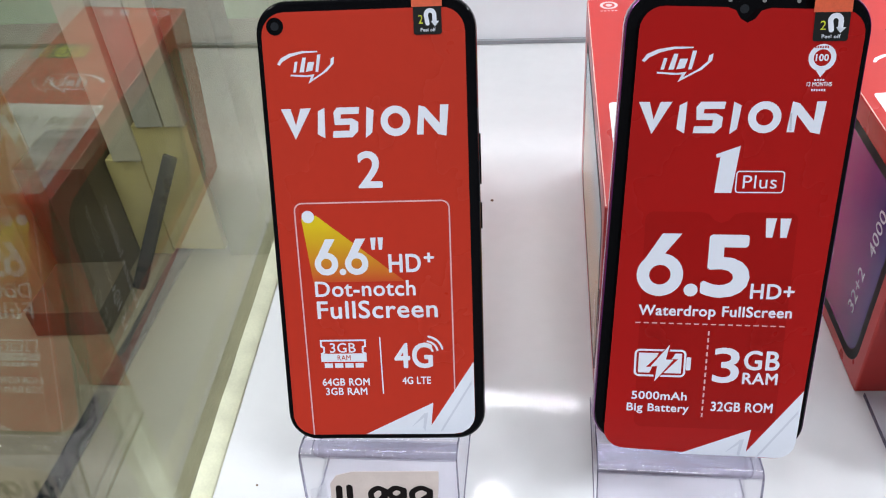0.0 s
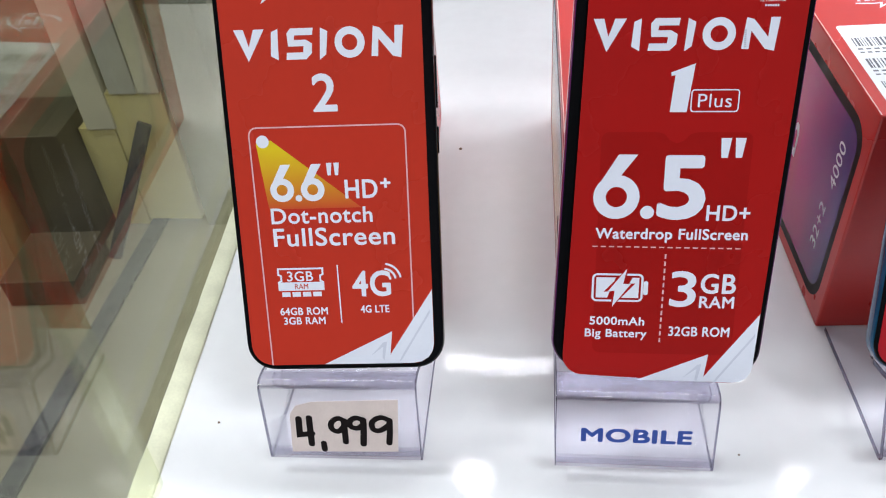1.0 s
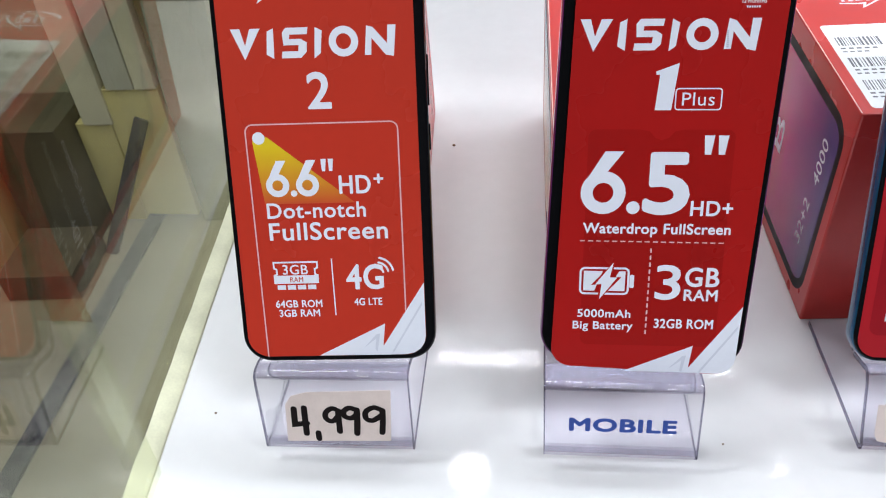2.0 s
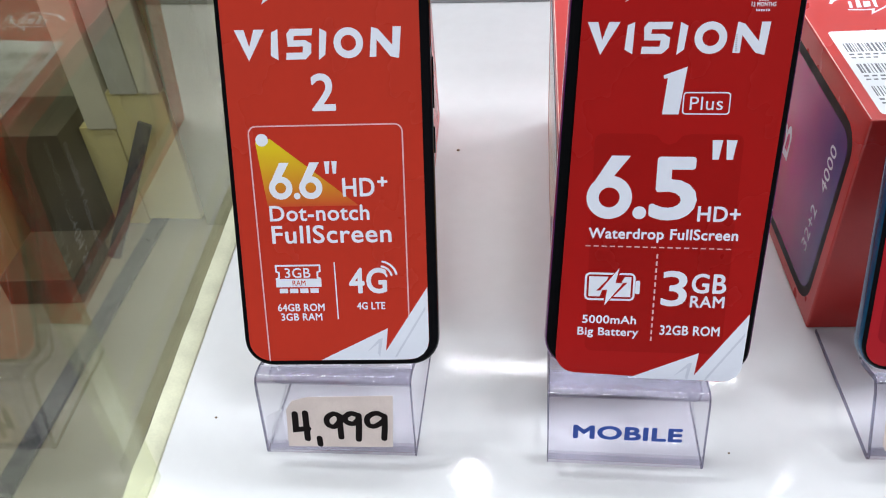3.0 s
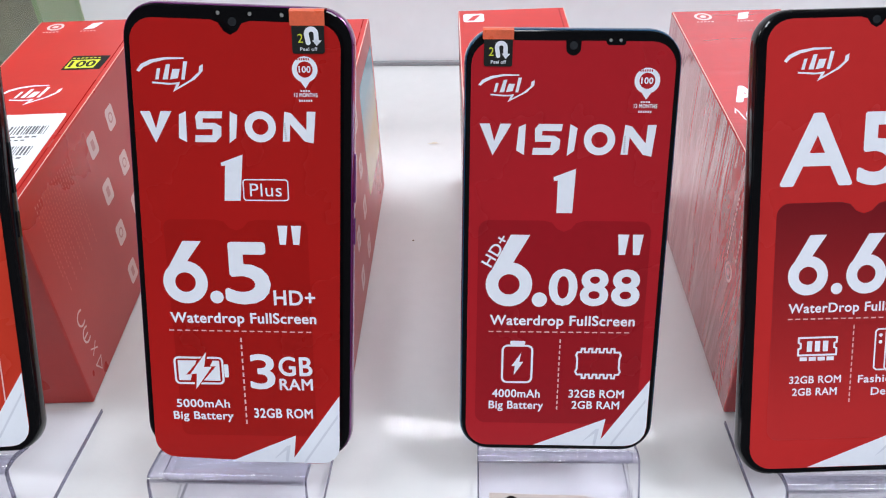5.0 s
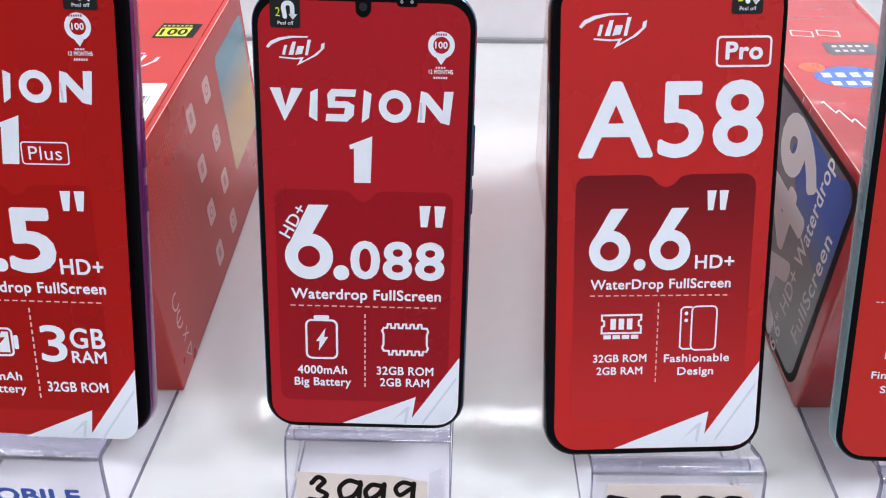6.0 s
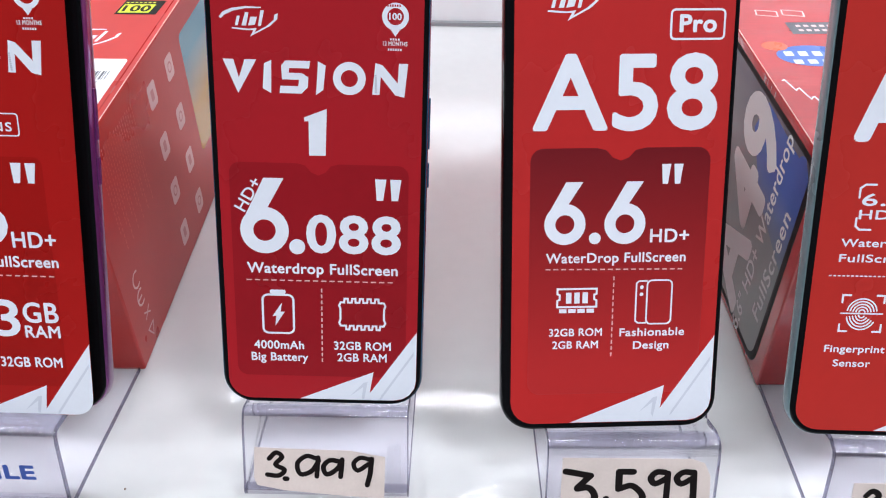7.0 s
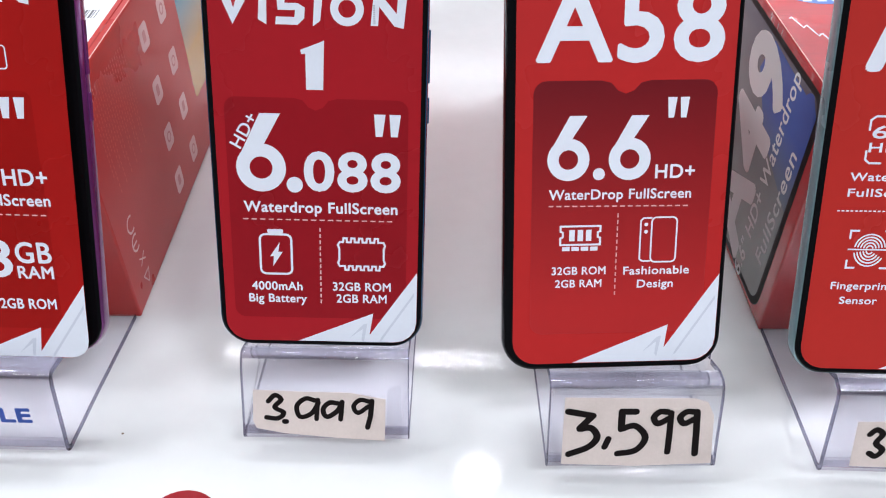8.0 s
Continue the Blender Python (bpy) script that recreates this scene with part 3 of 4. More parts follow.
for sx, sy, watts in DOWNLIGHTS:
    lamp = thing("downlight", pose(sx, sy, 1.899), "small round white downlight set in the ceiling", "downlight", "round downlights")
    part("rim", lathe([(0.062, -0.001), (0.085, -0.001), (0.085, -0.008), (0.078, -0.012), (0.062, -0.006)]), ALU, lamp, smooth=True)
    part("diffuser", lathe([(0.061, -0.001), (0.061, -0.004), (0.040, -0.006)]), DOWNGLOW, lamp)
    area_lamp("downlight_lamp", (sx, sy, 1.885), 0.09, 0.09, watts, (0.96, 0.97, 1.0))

strip = thing("led_strip", pose(0.53, 0.7, 0.456), "slim white light strip along the top of the back panel", "light strip")
slab("channel", -0.66, 0.66, 0.001, 0.008, -0.006, 0.008, ALU, strip)
chip = slab("led_chip", -0.0025, 0.0025, -0.003, 0.0008, -0.0025, 0.0025, LEDGLOW, strip)
chip.location.x = -0.65
for i in range(1, 79):
    twin = new("led_chip", chip.data)
    twin.parent = strip
    twin.location.x = -0.65 + i / 60

# The side pane leans a little and stands not quite square with the back panel.
PANE = Matrix(((0.9972, -0.064, 0.040, -0.1168), (0.064, 0.9979, -0.0026, 0.3), (-0.0398, 0.0051, 0.9992, 0.0), (0, 0, 0, 1)))
pane = thing("window_1", PANE, "upright clear glass side pane that mirrors the display", "glass pane", kind="structure")
glass = slab("pane", -0.005, 0.0, -0.071, 0.402, 0.001, 0.40, GLASS, pane)
glass.visible_shadow = False
# The front half is a second sheet that slides before the first.
SLIDER = Matrix(((0.9978, -0.0619, 0.0239, -0.1045), (0.0618, 0.9981, -0.0015, 0.3), (-0.0239, 0.0030, 0.9997, 0.0), (0, 0, 0, 1)))
slider = thing("window_2", SLIDER, "front clear glass sheet that slides before the side pane", "glass pane", kind="structure")
glass = slab("pane", -0.003, 0.0, -0.33, -0.071, 0.001, 0.40, GLASS, slider)
glass.visible_shadow = False
bead = thing("trim_bead", pose(-0.1048, 0.216, 0.0, 0, 0, 3.8), "cream sealant bead along the foot of the glass", "trim", kind="structure")
bm = bmesh.new()
prof = [(0.0026, 0.0), (0.0024, 0.0014), (0.0010, 0.0026), (-0.0020, 0.0034), (-0.0050, 0.0044), (-0.0061, 0.0046)]
rows = []
for i in range(38):
    y = -0.24 + 0.72 * i / 37
    k = 1 + 0.08 * noise.noise((y * 40, 0, 0))
    rows.append([bm.verts.new((x * k, y, z * k)) for x, z in prof])
for a, b in zip(rows, rows[1:]):
    for i in range(len(prof) - 1):
        bm.faces.new((a[i], a[i + 1], b[i + 1], b[i]))
bmesh.ops.recalc_face_normals(bm, faces=bm.faces)
part("bead", bm, CREAM, bead, smooth=True)


# ---- phones ----
def shell(w, h, r, profile):
    """A rounded slab lofted through (inset, depth) rings, in millimetres; y 0 is the front."""
    bm = bmesh.new()
    rings = []
    for inset, y in profile:
        rings.append([bm.verts.new((x / 1000, y / 1000, z / 1000)) for x, z in rounded(-w / 2 + inset, w / 2 - inset, inset, h - inset, r - inset, 8)])
    n = len(rings[0])
    for a, b in zip(rings, rings[1:]):
        for i in range(n):
            bm.faces.new((a[i], b[i], b[(i + 1) % n], a[(i + 1) % n]))
    bm.faces.new(rings[0])
    bm.faces.new(list(reversed(rings[-1])))
    return bm


def thin_sheet(name, outline, front, back, mat, canvas, label):
    parent, m = canvas
    bm = bmesh.new()
    a = [bm.verts.new(m @ Vector((x, -front, z))) for x, z in outline]
    b = [bm.verts.new(m @ Vector((x, -back, z))) for x, z in outline]
    n = len(a)
    bm.faces.new(a)
    bm.faces.new(list(reversed(b)))
    for i in range(n):
        bm.faces.new((a[i], b[i], b[(i + 1) % n], a[(i + 1) % n]))
    return part(name, bm, mat, parent, label)


def phone(where, yaw, lean, roll, w, h, r, frame_mat, label, buttons, back=0.0):
    m = pose(*where) @ pose(0, 0, 0, 0, 0, yaw) @ pose(0, 0, 0, -lean, 0, 0) @ pose(0, 0, 0, 0, roll, 0)
    ob = thing("mobile_phone", m, label, "phone", "phones on display stands")
    part("body", shell(w, h, r, [(1.1, 0.0), (0.45, 0.35), (0.1, 1.3), (0, 2.8), (0, 5.2), (0.4, 6.9), (1.4, 8.1), (3.2, 8.7)]), frame_mat, ob, smooth=True)
    part("screen", shell(w - 1.5, h - 1.5, r - 0.7, [(0.5, -0.25), (0.05, -0.12), (0, 0.05)]), GLASSBLACK, ob, "black screen glass").location = (0, 0, 0.00075)
    for z0, z1 in buttons:
        slab("side_button", (w / 2 - 0.2) / 1000, (w / 2 + 0.5) / 1000, 0.0030, 0.0052, z0 / 1000, z1 / 1000, frame_mat, ob, 0.0002)
    for o in ob.children:
        o.location.y += back
    return ob


def sheet_on(ob, outline, mat, label, m=MM):
    sheet = thin_sheet("cover_sheet", outline, 0.42, 0.28, mat, (ob, m), label)
    return sheet, (sheet, m @ Matrix.Translation((0, -0.42, 0)))


def notched(x0, x1, z0, z1, r, cx, half, deep):
    """A rounded sheet with a drop notch in its top edge."""
    out = rounded(x0, x1, z0, z1, r)
    k = max(i for i, p in enumerate(out) if p[1] > z1 - 0.01 and p[0] > 0)
    notch = [(cx + half * 1.5, z1), (cx + half * 0.9, z1 - deep * 0.18), (cx + half * 0.5, z1 - deep * 0.75), (cx, z1 - deep), (cx - half * 0.5, z1 - deep * 0.75), (cx - half * 0.9, z1 - deep * 0.18), (cx - half * 1.5, z1)]
    return out[:k + 1] + notch + out[k + 1:]


def two_lines(c, a, b, mat=WHITE, bold=0.022):
    for words, xl, xr, zb, cap in (a, b):
        lettering(c, words, xl, xr, zb, cap, mat, bold)


# Phone with a punch-hole camera and the "6.6" sheet.
p1 = phone((-0.0178, 0.2549, 0.048), 5.6, 25.0, 1.7, 79.4, 171.2, 11.5, BLACK, "black phone with an orange-red cover sheet on a clear stand", ((86, 96), (103, 122)))
s, c = sheet_on(p1, rounded(-37.4, 35.6, 2.6, 167.2, 8.5), SHEET[0], "orange-red printed cover sheet with white lettering")
printed((p1, MM), "front_camera", [disc(-32.3, 162.4, 3.1, 22)], BLACK, 0.50)
printed((p1, MM), "front_camera_lens", [disc(-32.3, 162.4, 1.5, 16)], LENS, 0.55)
peel_sticker((p1, MM @ Matrix.Translation((0, -0.42, 0))), 17.4, 27.4, 157.9, 167.7, 171.6)
emblem(c, -32.5, 142.0, 20.8, 11.6, WHITE)
wordmark(c, -32.5, 28.9, 121.9, 133.2, WHITE)
lettering(c, "2", -5.6, 3.5, 103.2, 13.7, WHITE, 0.02)
printed(c, "frame_line", stroke([(-29.6, 2.8), (-30.5, 94.6), *arc(-27.6, 95.0, 2.9, 180, 90, 5), *arc(25.0, 95.0, 2.9, 90, 0, 5), (27.8, 21.4)], 0.55), PINK, 0.05)
printed(c, "beam", [[(-28.2, 92.0), (-25.3, 66.8), (10.1, 66.8), (-22.6, 93.2)]], BEAM, 0.045)
printed(c, "beam_source", [disc(-25.6, 92.7, 2.4, 20)], WHITE, 0.06)
six(c, -24.3, -15.2, 69.6, 83.9, WHITE)
printed(c, "lettering", [disc(-13.6, 70.9, 1.3, 16)], WHITE, 0.06)
six(c, -12.6, -3.6, 69.6, 83.9, WHITE)
inch_mark(c, -2.4, 2.6, 79.4, 84.2, WHITE)
lettering(c, "HD", 4.1, 16.5, 70.3, 7.3, WHITE, 0.02, 0.07)
lettering(c, "+", 17.6, 21.5, 73.2, 5.4, WHITE, 0.03, 0.07)
lettering(c, "Dot-notch", -24.9, 14.0, 61.0, 6.2, WHITE, 0.018, 0.07)
lettering(c, "FullScreen", -24.7, 22.2, 52.0, 7.2, WHITE, 0.018)
memory_icon(c, -24.2, -6.8, 31.3, 43.2, WHITE, True)
lettering(c, "3GB", -20.8, -10.6, 37.9, 4.0, WHITE, 0.012, 0.075)
lettering(c, "RAM", -18.0, -12.8, 34.7, 2.1, SHEET[0], 0.01, 0.09)
printed(c, "rule", stroke([(-0.9, 44.0), (-0.6, 20.5)], 0.5), WHITE, 0.05)
lettering(c, "4G", 4.5, 19.6, 31.1, 10.4, WHITE, 0.022)
for rr in (2.6, 4.6, 6.6):
    printed(c, "icon", stroke(arc(17.0, 37.6, rr, 80, 12, 8), 0.85), WHITE, 0.07)
two_lines(c, ("64GB ROM", -24.7, -5.8, 23.9, 3.1), ("3GB RAM", -23.6, -7.0, 19.9, 3.1))
lettering(c, "4G LTE", 7.2, 18.5, 24.3, 3.1, WHITE, 0.022)
corner_flash(c, [(-8.5, 2.7), (19.1, 16.2), (18.0, 6.4), (35.5, 33.4)], 35.5, 2.7, 8.0)

# Phone with a drop notch and a sheet that has slipped a little askew.
p2 = phone((0.1035, 0.2585, 0.0437), 1.8, 21.6, 3.4, 80.8, 172.6, 12.5, PURPLE, "purple-edged phone with a deep red cover sheet slipped askew", ((88, 98), (104, 122)), 0.0044)
ASKEW = MM @ Matrix.Translation((0, 0, 84.3)) @ Matrix.Rotation(radians(-2.1), 4, "Y") @ Matrix.Translation((0, 0, -85))
ca, sa = math.cos(radians(2.1)), math.sin(radians(2.1))
loose = [(x * ca + (z - 84.3) * sa, 85 - x * sa + (z - 84.3) * ca) for x, z in notched(-35.9, 36.4, 0.4, 167.2, 8.0, -1.2, 4.6, 4.8)]
s, c = sheet_on(p2, loose, SHEET[1], "deep red printed cover sheet slipped askew", ASKEW)
printed((p2, MM), "front_camera", [disc(-1.6, 166.6, 1.5, 16)], LENS, -4.05)
for k in range(3):
    printed((p2, MM), "sensor", [disc(-6.5 + 11 * k, 169.4, 0.7, 10)], SENSOR, -4.05)
peel_sticker((p2, ASKEW @ Matrix.Translation((0, -0.42, 0))), 22.7, 33.8, 156.9, 166.4, 171.2)
emblem(c, -31.7, 143.9, 23.3, 11.8, WHITE)
badge(c, 26.6, 151.6, 4.4, WHITE, SHEET[1])
printed(c, "small_print", dashes(19.0, 18.6, 127.5, 133.5, 9, 0.7), FINEGREY, 0.075)
wordmark(c, -31.9, 29.7, 126.2, 137.3, WHITE)
printed(c, "lettering", [[(-4.8, 119.2), (-4.6, 118.0), (-3.3, 118.2), (-4.4, 105.5), (1.4, 105.5), (3.2, 122.2)]], WHITE, 0.06)
printed(c, "word_frame", stroke(rounded(2.7, 18.7, 105.7, 113.2, 1.0, 3), 0.45, True), WHITE, 0.05)
lettering(c, "Plus", 5.0, 16.4, 107.2, 4.6, WHITE, 0.0)
printed(c, "print_panel", [notched(-27.5, 25.0, 12.0, 98.5, 3.0, -1.0, 5.0, 4.0)], PANEL[0], 0.03)
six(c, -29.5, -12.9, 66.3, 90.4, WHITE)
printed(c, "lettering", [disc(-9.9, 68.9, 2.5, 20)], WHITE, 0.06)
lettering(c, "5", -6.6, 10.5, 66.4, 23.8, WHITE, 0.03)
inch_mark(c, 14.1, 22.9, 89.3, 96.4, WHITE)
lettering(c, "HD+", 11.2, 26.7, 65.9, 5.9, WHITE, 0.02)
lettering(c, "Waterdrop FullScreen", -28.1, 26.7, 58.6, 4.2, WHITE, 0.025)
printed(c, "rule", dashes(-29.0, 25.7, 55.6, 55.3, 18, 0.45), PINK, 0.05)
printed(c, "rule", dashes(-2.1, -2.1, 52.8, 15.9, 13, 0.6), PINK, 0.05)
flat_battery(c, -28.2, -7.7, 33.9, 44.5, WHITE, SHEET[1])
lettering(c, "3", 0.4, 10.1, 31.9, 14.2, WHITE, 0.014)
lettering(c, "GB", 11.5, 24.4, 37.4, 7.9, WHITE, 0.02)
lettering(c, "RAM", 11.5, 24.3, 31.5, 4.8, WHITE, 0.022)
two_lines(c, ("5000mAh", -28.9, -8.2, 23.8, 3.4), ("Big Battery", -30.5, -7.1, 18.7, 3.4))
lettering(c, "32GB ROM", 1.0, 23.7, 19.7, 4.0, WHITE, 0.022)
corner_flash(c, [(-9.6, 0.6), (16.7, 12.3), (15.6, 2.6), (34.3, 29.4)], 33.6, 0.3, 7.0)

# Smaller phone with a teal frame.
p3 = phone((0.2243, 0.2707, 0.0391), 2.9, 21.5, 2.1, 76.2, 162.9, 12.0, TEAL, "small teal-edged phone with a crimson cover sheet on a stand", ((86, 95), (100, 118)))
s, c = sheet_on(p3, rounded(-35.6, 35.7, 2.3, 158.6, 8.5), SHEET[2], "crimson printed cover sheet with white lettering")
printed((p3, MM), "front_camera", [[(-2.9, 160.2), (-2.7, 156.0), *arc(-0.2, 156.2, 2.6, 180, 360, 8), (2.5, 160.2)]], GLASSBLACK, 0.50)
printed((p3, MM), "front_camera_lens", [disc(-0.2, 157.0, 1.4, 16)], LENS, 0.55)
printed((p3, MM), "sensor_window", [[(10.6, 160.0), (11.0, 158.4), *arc(12.0, 158.2, 0.9, 200, 270, 3), *arc(17.0, 158.2, 0.9, 270, 340, 3), (18.0, 160.0)]], GLASSBLACK, 0.50)
for k in (0, 1):
    printed((p3, MM), "sensor", [disc(12.6 + 3.4 * k, 158.9, 0.6, 10)], SENSOR, 0.55)
peel_sticker((p3, MM @ Matrix.Translation((0, -0.42, 0))), -31.3, -21.3, 149.7, 159.2, 162.4)
emblem(c, -33.0, 137.3, 19.8, 9.8, WHITE)
badge(c, 26.1, 145.2, 4.5, WHITE, SHEET[2])
printed(c, "small_print", dashes(19.7, 19.5, 119.8, 126.0, 9, 0.7), FINEGREY, 0.075)
wordmark(c, -32.3, 30.6, 118.4, 129.8, WHITE)
printed(c, "lettering", [[(-5.2, 110.6), (-5.0, 109.2), (-3.6, 109.4), (-3.6, 97.3), (2.2, 97.3), (2.8, 113.8)]], WHITE, 0.06)
printed(c, "print_panel", [notched(-32.0, 31.5, 12.0, 94.4, 4.0, -0.5, 5.0, 4.2)], PANEL[1], 0.03)
six(c, -28.9, -11.4, 60.8, 88.9, WHITE)
printed(c, "lettering", [disc(-8.5, 63.6, 2.9, 20)], WHITE, 0.06)
lettering(c, "088", -5.2, 29.1, 61.4, 14.4, WHITE, 0.028)
inch_mark(c, 19.6, 29.1, 81.6, 89.4, WHITE)
lettering(c, "HD+", -27.0, -14.0, 76.0, 4.4, WHITE, 0.012, 0.09, 60)
lettering(c, "Waterdrop FullScreen", -27.0, 28.1, 53.2, 4.1, WHITE, 0.025)
printed(c, "rule", dashes(-27.4, 27.4, 50.5, 50.6, 18, 0.45), PINK, 0.05)
printed(c, "rule", dashes(0.1, 0.0, 47.6, 17.1, 13, 0.5), PINK, 0.05)
upright_battery(c, -21.8, -10.4, 29.5, 46.8, WHITE)
chip_icon(c, 6.5, 23.7, 31.5, 44.0, WHITE)
two_lines(c, ("4000mAh", -25.5, -6.8, 23.0, 3.4), ("Big Battery", -26.7, -5.3, 18.1, 3.4))
two_lines(c, ("32GB ROM", 4.4, 25.9, 23.2, 3.4), ("2GB RAM", 5.7, 24.4, 18.4, 3.4))
corner_flash(c, [(-8.7, 2.4), (19.4, 14.2), (18.0, 5.2), (35.6, 31.0)], 35.6, 2.4, 8.2)

# Large phone with big white characters.
p4 = phone((0.3320, 0.2596, 0.0432), 5.2, 26.7, 1.0, 79.6, 169.8, 11.5, BLACK, "black phone with a bright red cover sheet and large white characters", ((90, 100), (106, 122)))
s, c = sheet_on(p4, notched(-36.2, 37.6, 2.7, 166.6, 8.5, 1.0, 3.6, 3.6), SHEET[3], "bright red printed cover sheet with large white characters")
printed((p4, MM), "front_camera", [disc(1.0, 165.6, 1.4, 16)], LENS, 0.30)
peel_sticker((p4, MM @ Matrix.Translation((0, -0.42, 0))), 20.2, 30.6, 156.2, 166.4, 169.0)
emblem(c, -30.2, 145.4, 22.5, 11.4, WHITE)
printed(c, "word_frame", stroke(rounded(16.2, 34.2, 139.3, 148.8, 1.3, 3), 0.7, True), WHITE, 0.05)
lettering(c, "Pro", 19.0, 31.6, 141.4, 5.9, WHITE, 0.035)
lettering(c, "A58", -29.7, 33.4, 109.2, 25.4, WHITE, 0.022)
printed(c, "print_panel", [notched(-30.2, 32.2, 14.0, 103.3, 4.5, 1.0, 5.6, 4.4)], FADE, 0.03)
six(c, -25.1, -10.6, 69.6, 91.7, WHITE)
printed(c, "lettering", [disc(-7.2, 71.8, 2.1, 20)], WHITE, 0.06)
six(c, -4.0, 10.5, 69.6, 91.7, WHITE)
inch_mark(c, 15.4, 23.0, 90.7, 97.6, WHITE)
lettering(c, "HD+", 12.3, 26.2, 70.0, 4.9, WHITE, 0.02)
lettering(c, "WaterDrop FullScreen", -24.3, 25.4, 63.0, 3.6, WHITE, 0.022)
printed(c, "rule", dashes(-24.3, 25.5, 60.8, 60.3, 18, 0.45), PINK, 0.05)
printed(c, "rule", dashes(0.1, 0.0, 58.0, 27.4, 13, 0.45), PINK, 0.05)
memory_icon(c, -19.9, -5.9, 44.6, 53.8, WHITE, False)
printed(c, "icon", stroke(rounded(12.2, 21.1, 40.2, 56.3, 1.6, 3), 0.6, True), WHITE, 0.06)
printed(c, "icon", stroke([(12.0, 40.6), (9.4, 40.6), (8.3, 41.4), (8.3, 55.2), (9.2, 56.1), (12.0, 56.1)], 0.6), WHITE, 0.06)
printed(c, "icon", [disc(10.2, 53.8, 0.7, 10), disc(10.2, 51.2, 0.7, 10)], WHITE, 0.06)
two_lines(c, ("32GB ROM", -22.7, -3.5, 36.1, 2.9), ("2GB RAM", -21.4, -4.8, 31.4, 2.9))
two_lines(c, ("Fashionable", 2.8, 26.4, 35.7, 3.0), ("Design", 7.9, 20.9, 30.8, 3.0))
corner_flash(c, [(-14.3, 2.9), (20.0, 16.7), (18.9, 7.9), (37.5, 35.4)], 37.5, 2.9, 8.2)

# The last phone, of which the edge comes into view.
p5 = phone((0.4341, 0.2566, 0.0466), -1.5, 23.1, -1.3, 78.5, 170.5, 11.5, MIST, "pale teal phone with a warm red cover sheet on a stand", ((90, 100), (106, 122)))
s, c = sheet_on(p5, rounded(-36.4, 36.4, 2.6, 166.5, 8.5), SHEET[4], "warm red printed cover sheet with white lettering")
lettering(c, "A", -29.2, -9.0, 106.5, 24.0, WHITE, 0.045)
printed(c, "icon", stroke([(-19.6, 92.4), (-23.0, 92.4), (-24.6, 91.2), (-24.6, 88.0)], 0.7) + stroke([(-24.6, 81.0), (-24.6, 78.2), (-23.2, 77.0), (-19.6, 77.0)], 0.7), WHITE, 0.06)
printed(c, "icon", stroke([(-11.0, 92.4), (-8.4, 92.4), (-7.2, 91.2), (-7.2, 88.0)], 0.7) + stroke([(-7.2, 81.0), (-7.2, 78.2), (-8.4, 77.0), (-11.0, 77.0)], 0.7), WHITE, 0.06)
lettering(c, "6.6", -23.6, -9.6, 85.2, 4.2, WHITE, 0.02)
lettering(c, "HD+", -24.0, -9.6, 80.6, 3.2, WHITE, 0.02)
two_lines(c, ("Waterdrop", -28.5, -3.0, 71.0, 2.8), ("FullScreen", -28.5, -3.0, 65.6, 2.8))
printed(c, "rule", dashes(-31.1, 28.0, 60.7, 60.7, 40, 0.45), WHITE, 0.05)
for a in (1, 0), (-1, 0), (1, 1), (-1, 1):
    x, z = -18.4 + 7.0 * a[0], 47.2 + (6.6 if a[1] else -6.6)
    printed(c, "icon", stroke([(x - 2.6 * a[0], z), (x, z), (x, z - (2.6 if a[1] else -2.6))], 0.7), WHITE, 0.06)
for rr in (1.0, 2.0, 3.0, 4.0, 5.0):
    printed(c, "icon", stroke(arc(-18.4, 47.6, rr, 8, 172, 12), 0.5) + stroke(arc(-18.4, 46.8, rr, 190, 330, 10, 1.1), 0.5), WHITE, 0.06)
printed(c, "icon", stroke([(-25.4, 47.2), (-11.4, 47.2)], 0.5), WHITE, 0.07)
two_lines(c, ("Fingerprint", -29.4, -8.8, 32.7, 2.7), ("Sensor", -25.8, -13.0, 27.3, 2.7))
corner_flash(c, [(-8.5, 2.8), (19.1, 16.2), (18.0, 6.4), (36.3, 34.2)], 36.3, 2.8, 8.2)


# ---- clear stands and price tags ----
def ribbon(path, half):
    """Both sides of a bent sheet's section."""
    out_a, out_b = [], []
    for i, p in enumerate(path):
        a, b = Vector(path[max(0, i - 1)]), Vector(path[min(len(path) - 1, i + 1)])
        d = (b - a).normalized()
        n = Vector((-d.y, d.x)) * half
        out_a.append(Vector(p) + n)
        out_b.append(Vector(p) - n)
    return out_a + out_b[::-1]


FOOT = 0.010


def bend(cy, cz, r, a0, a1, n=5):
    return [(cy + r * math.cos(radians(a0 + (a1 - a0) * i / n)), cz + r * math.sin(radians(a0 + (a1 - a0) * i / n))) for i in range(n + 1)]


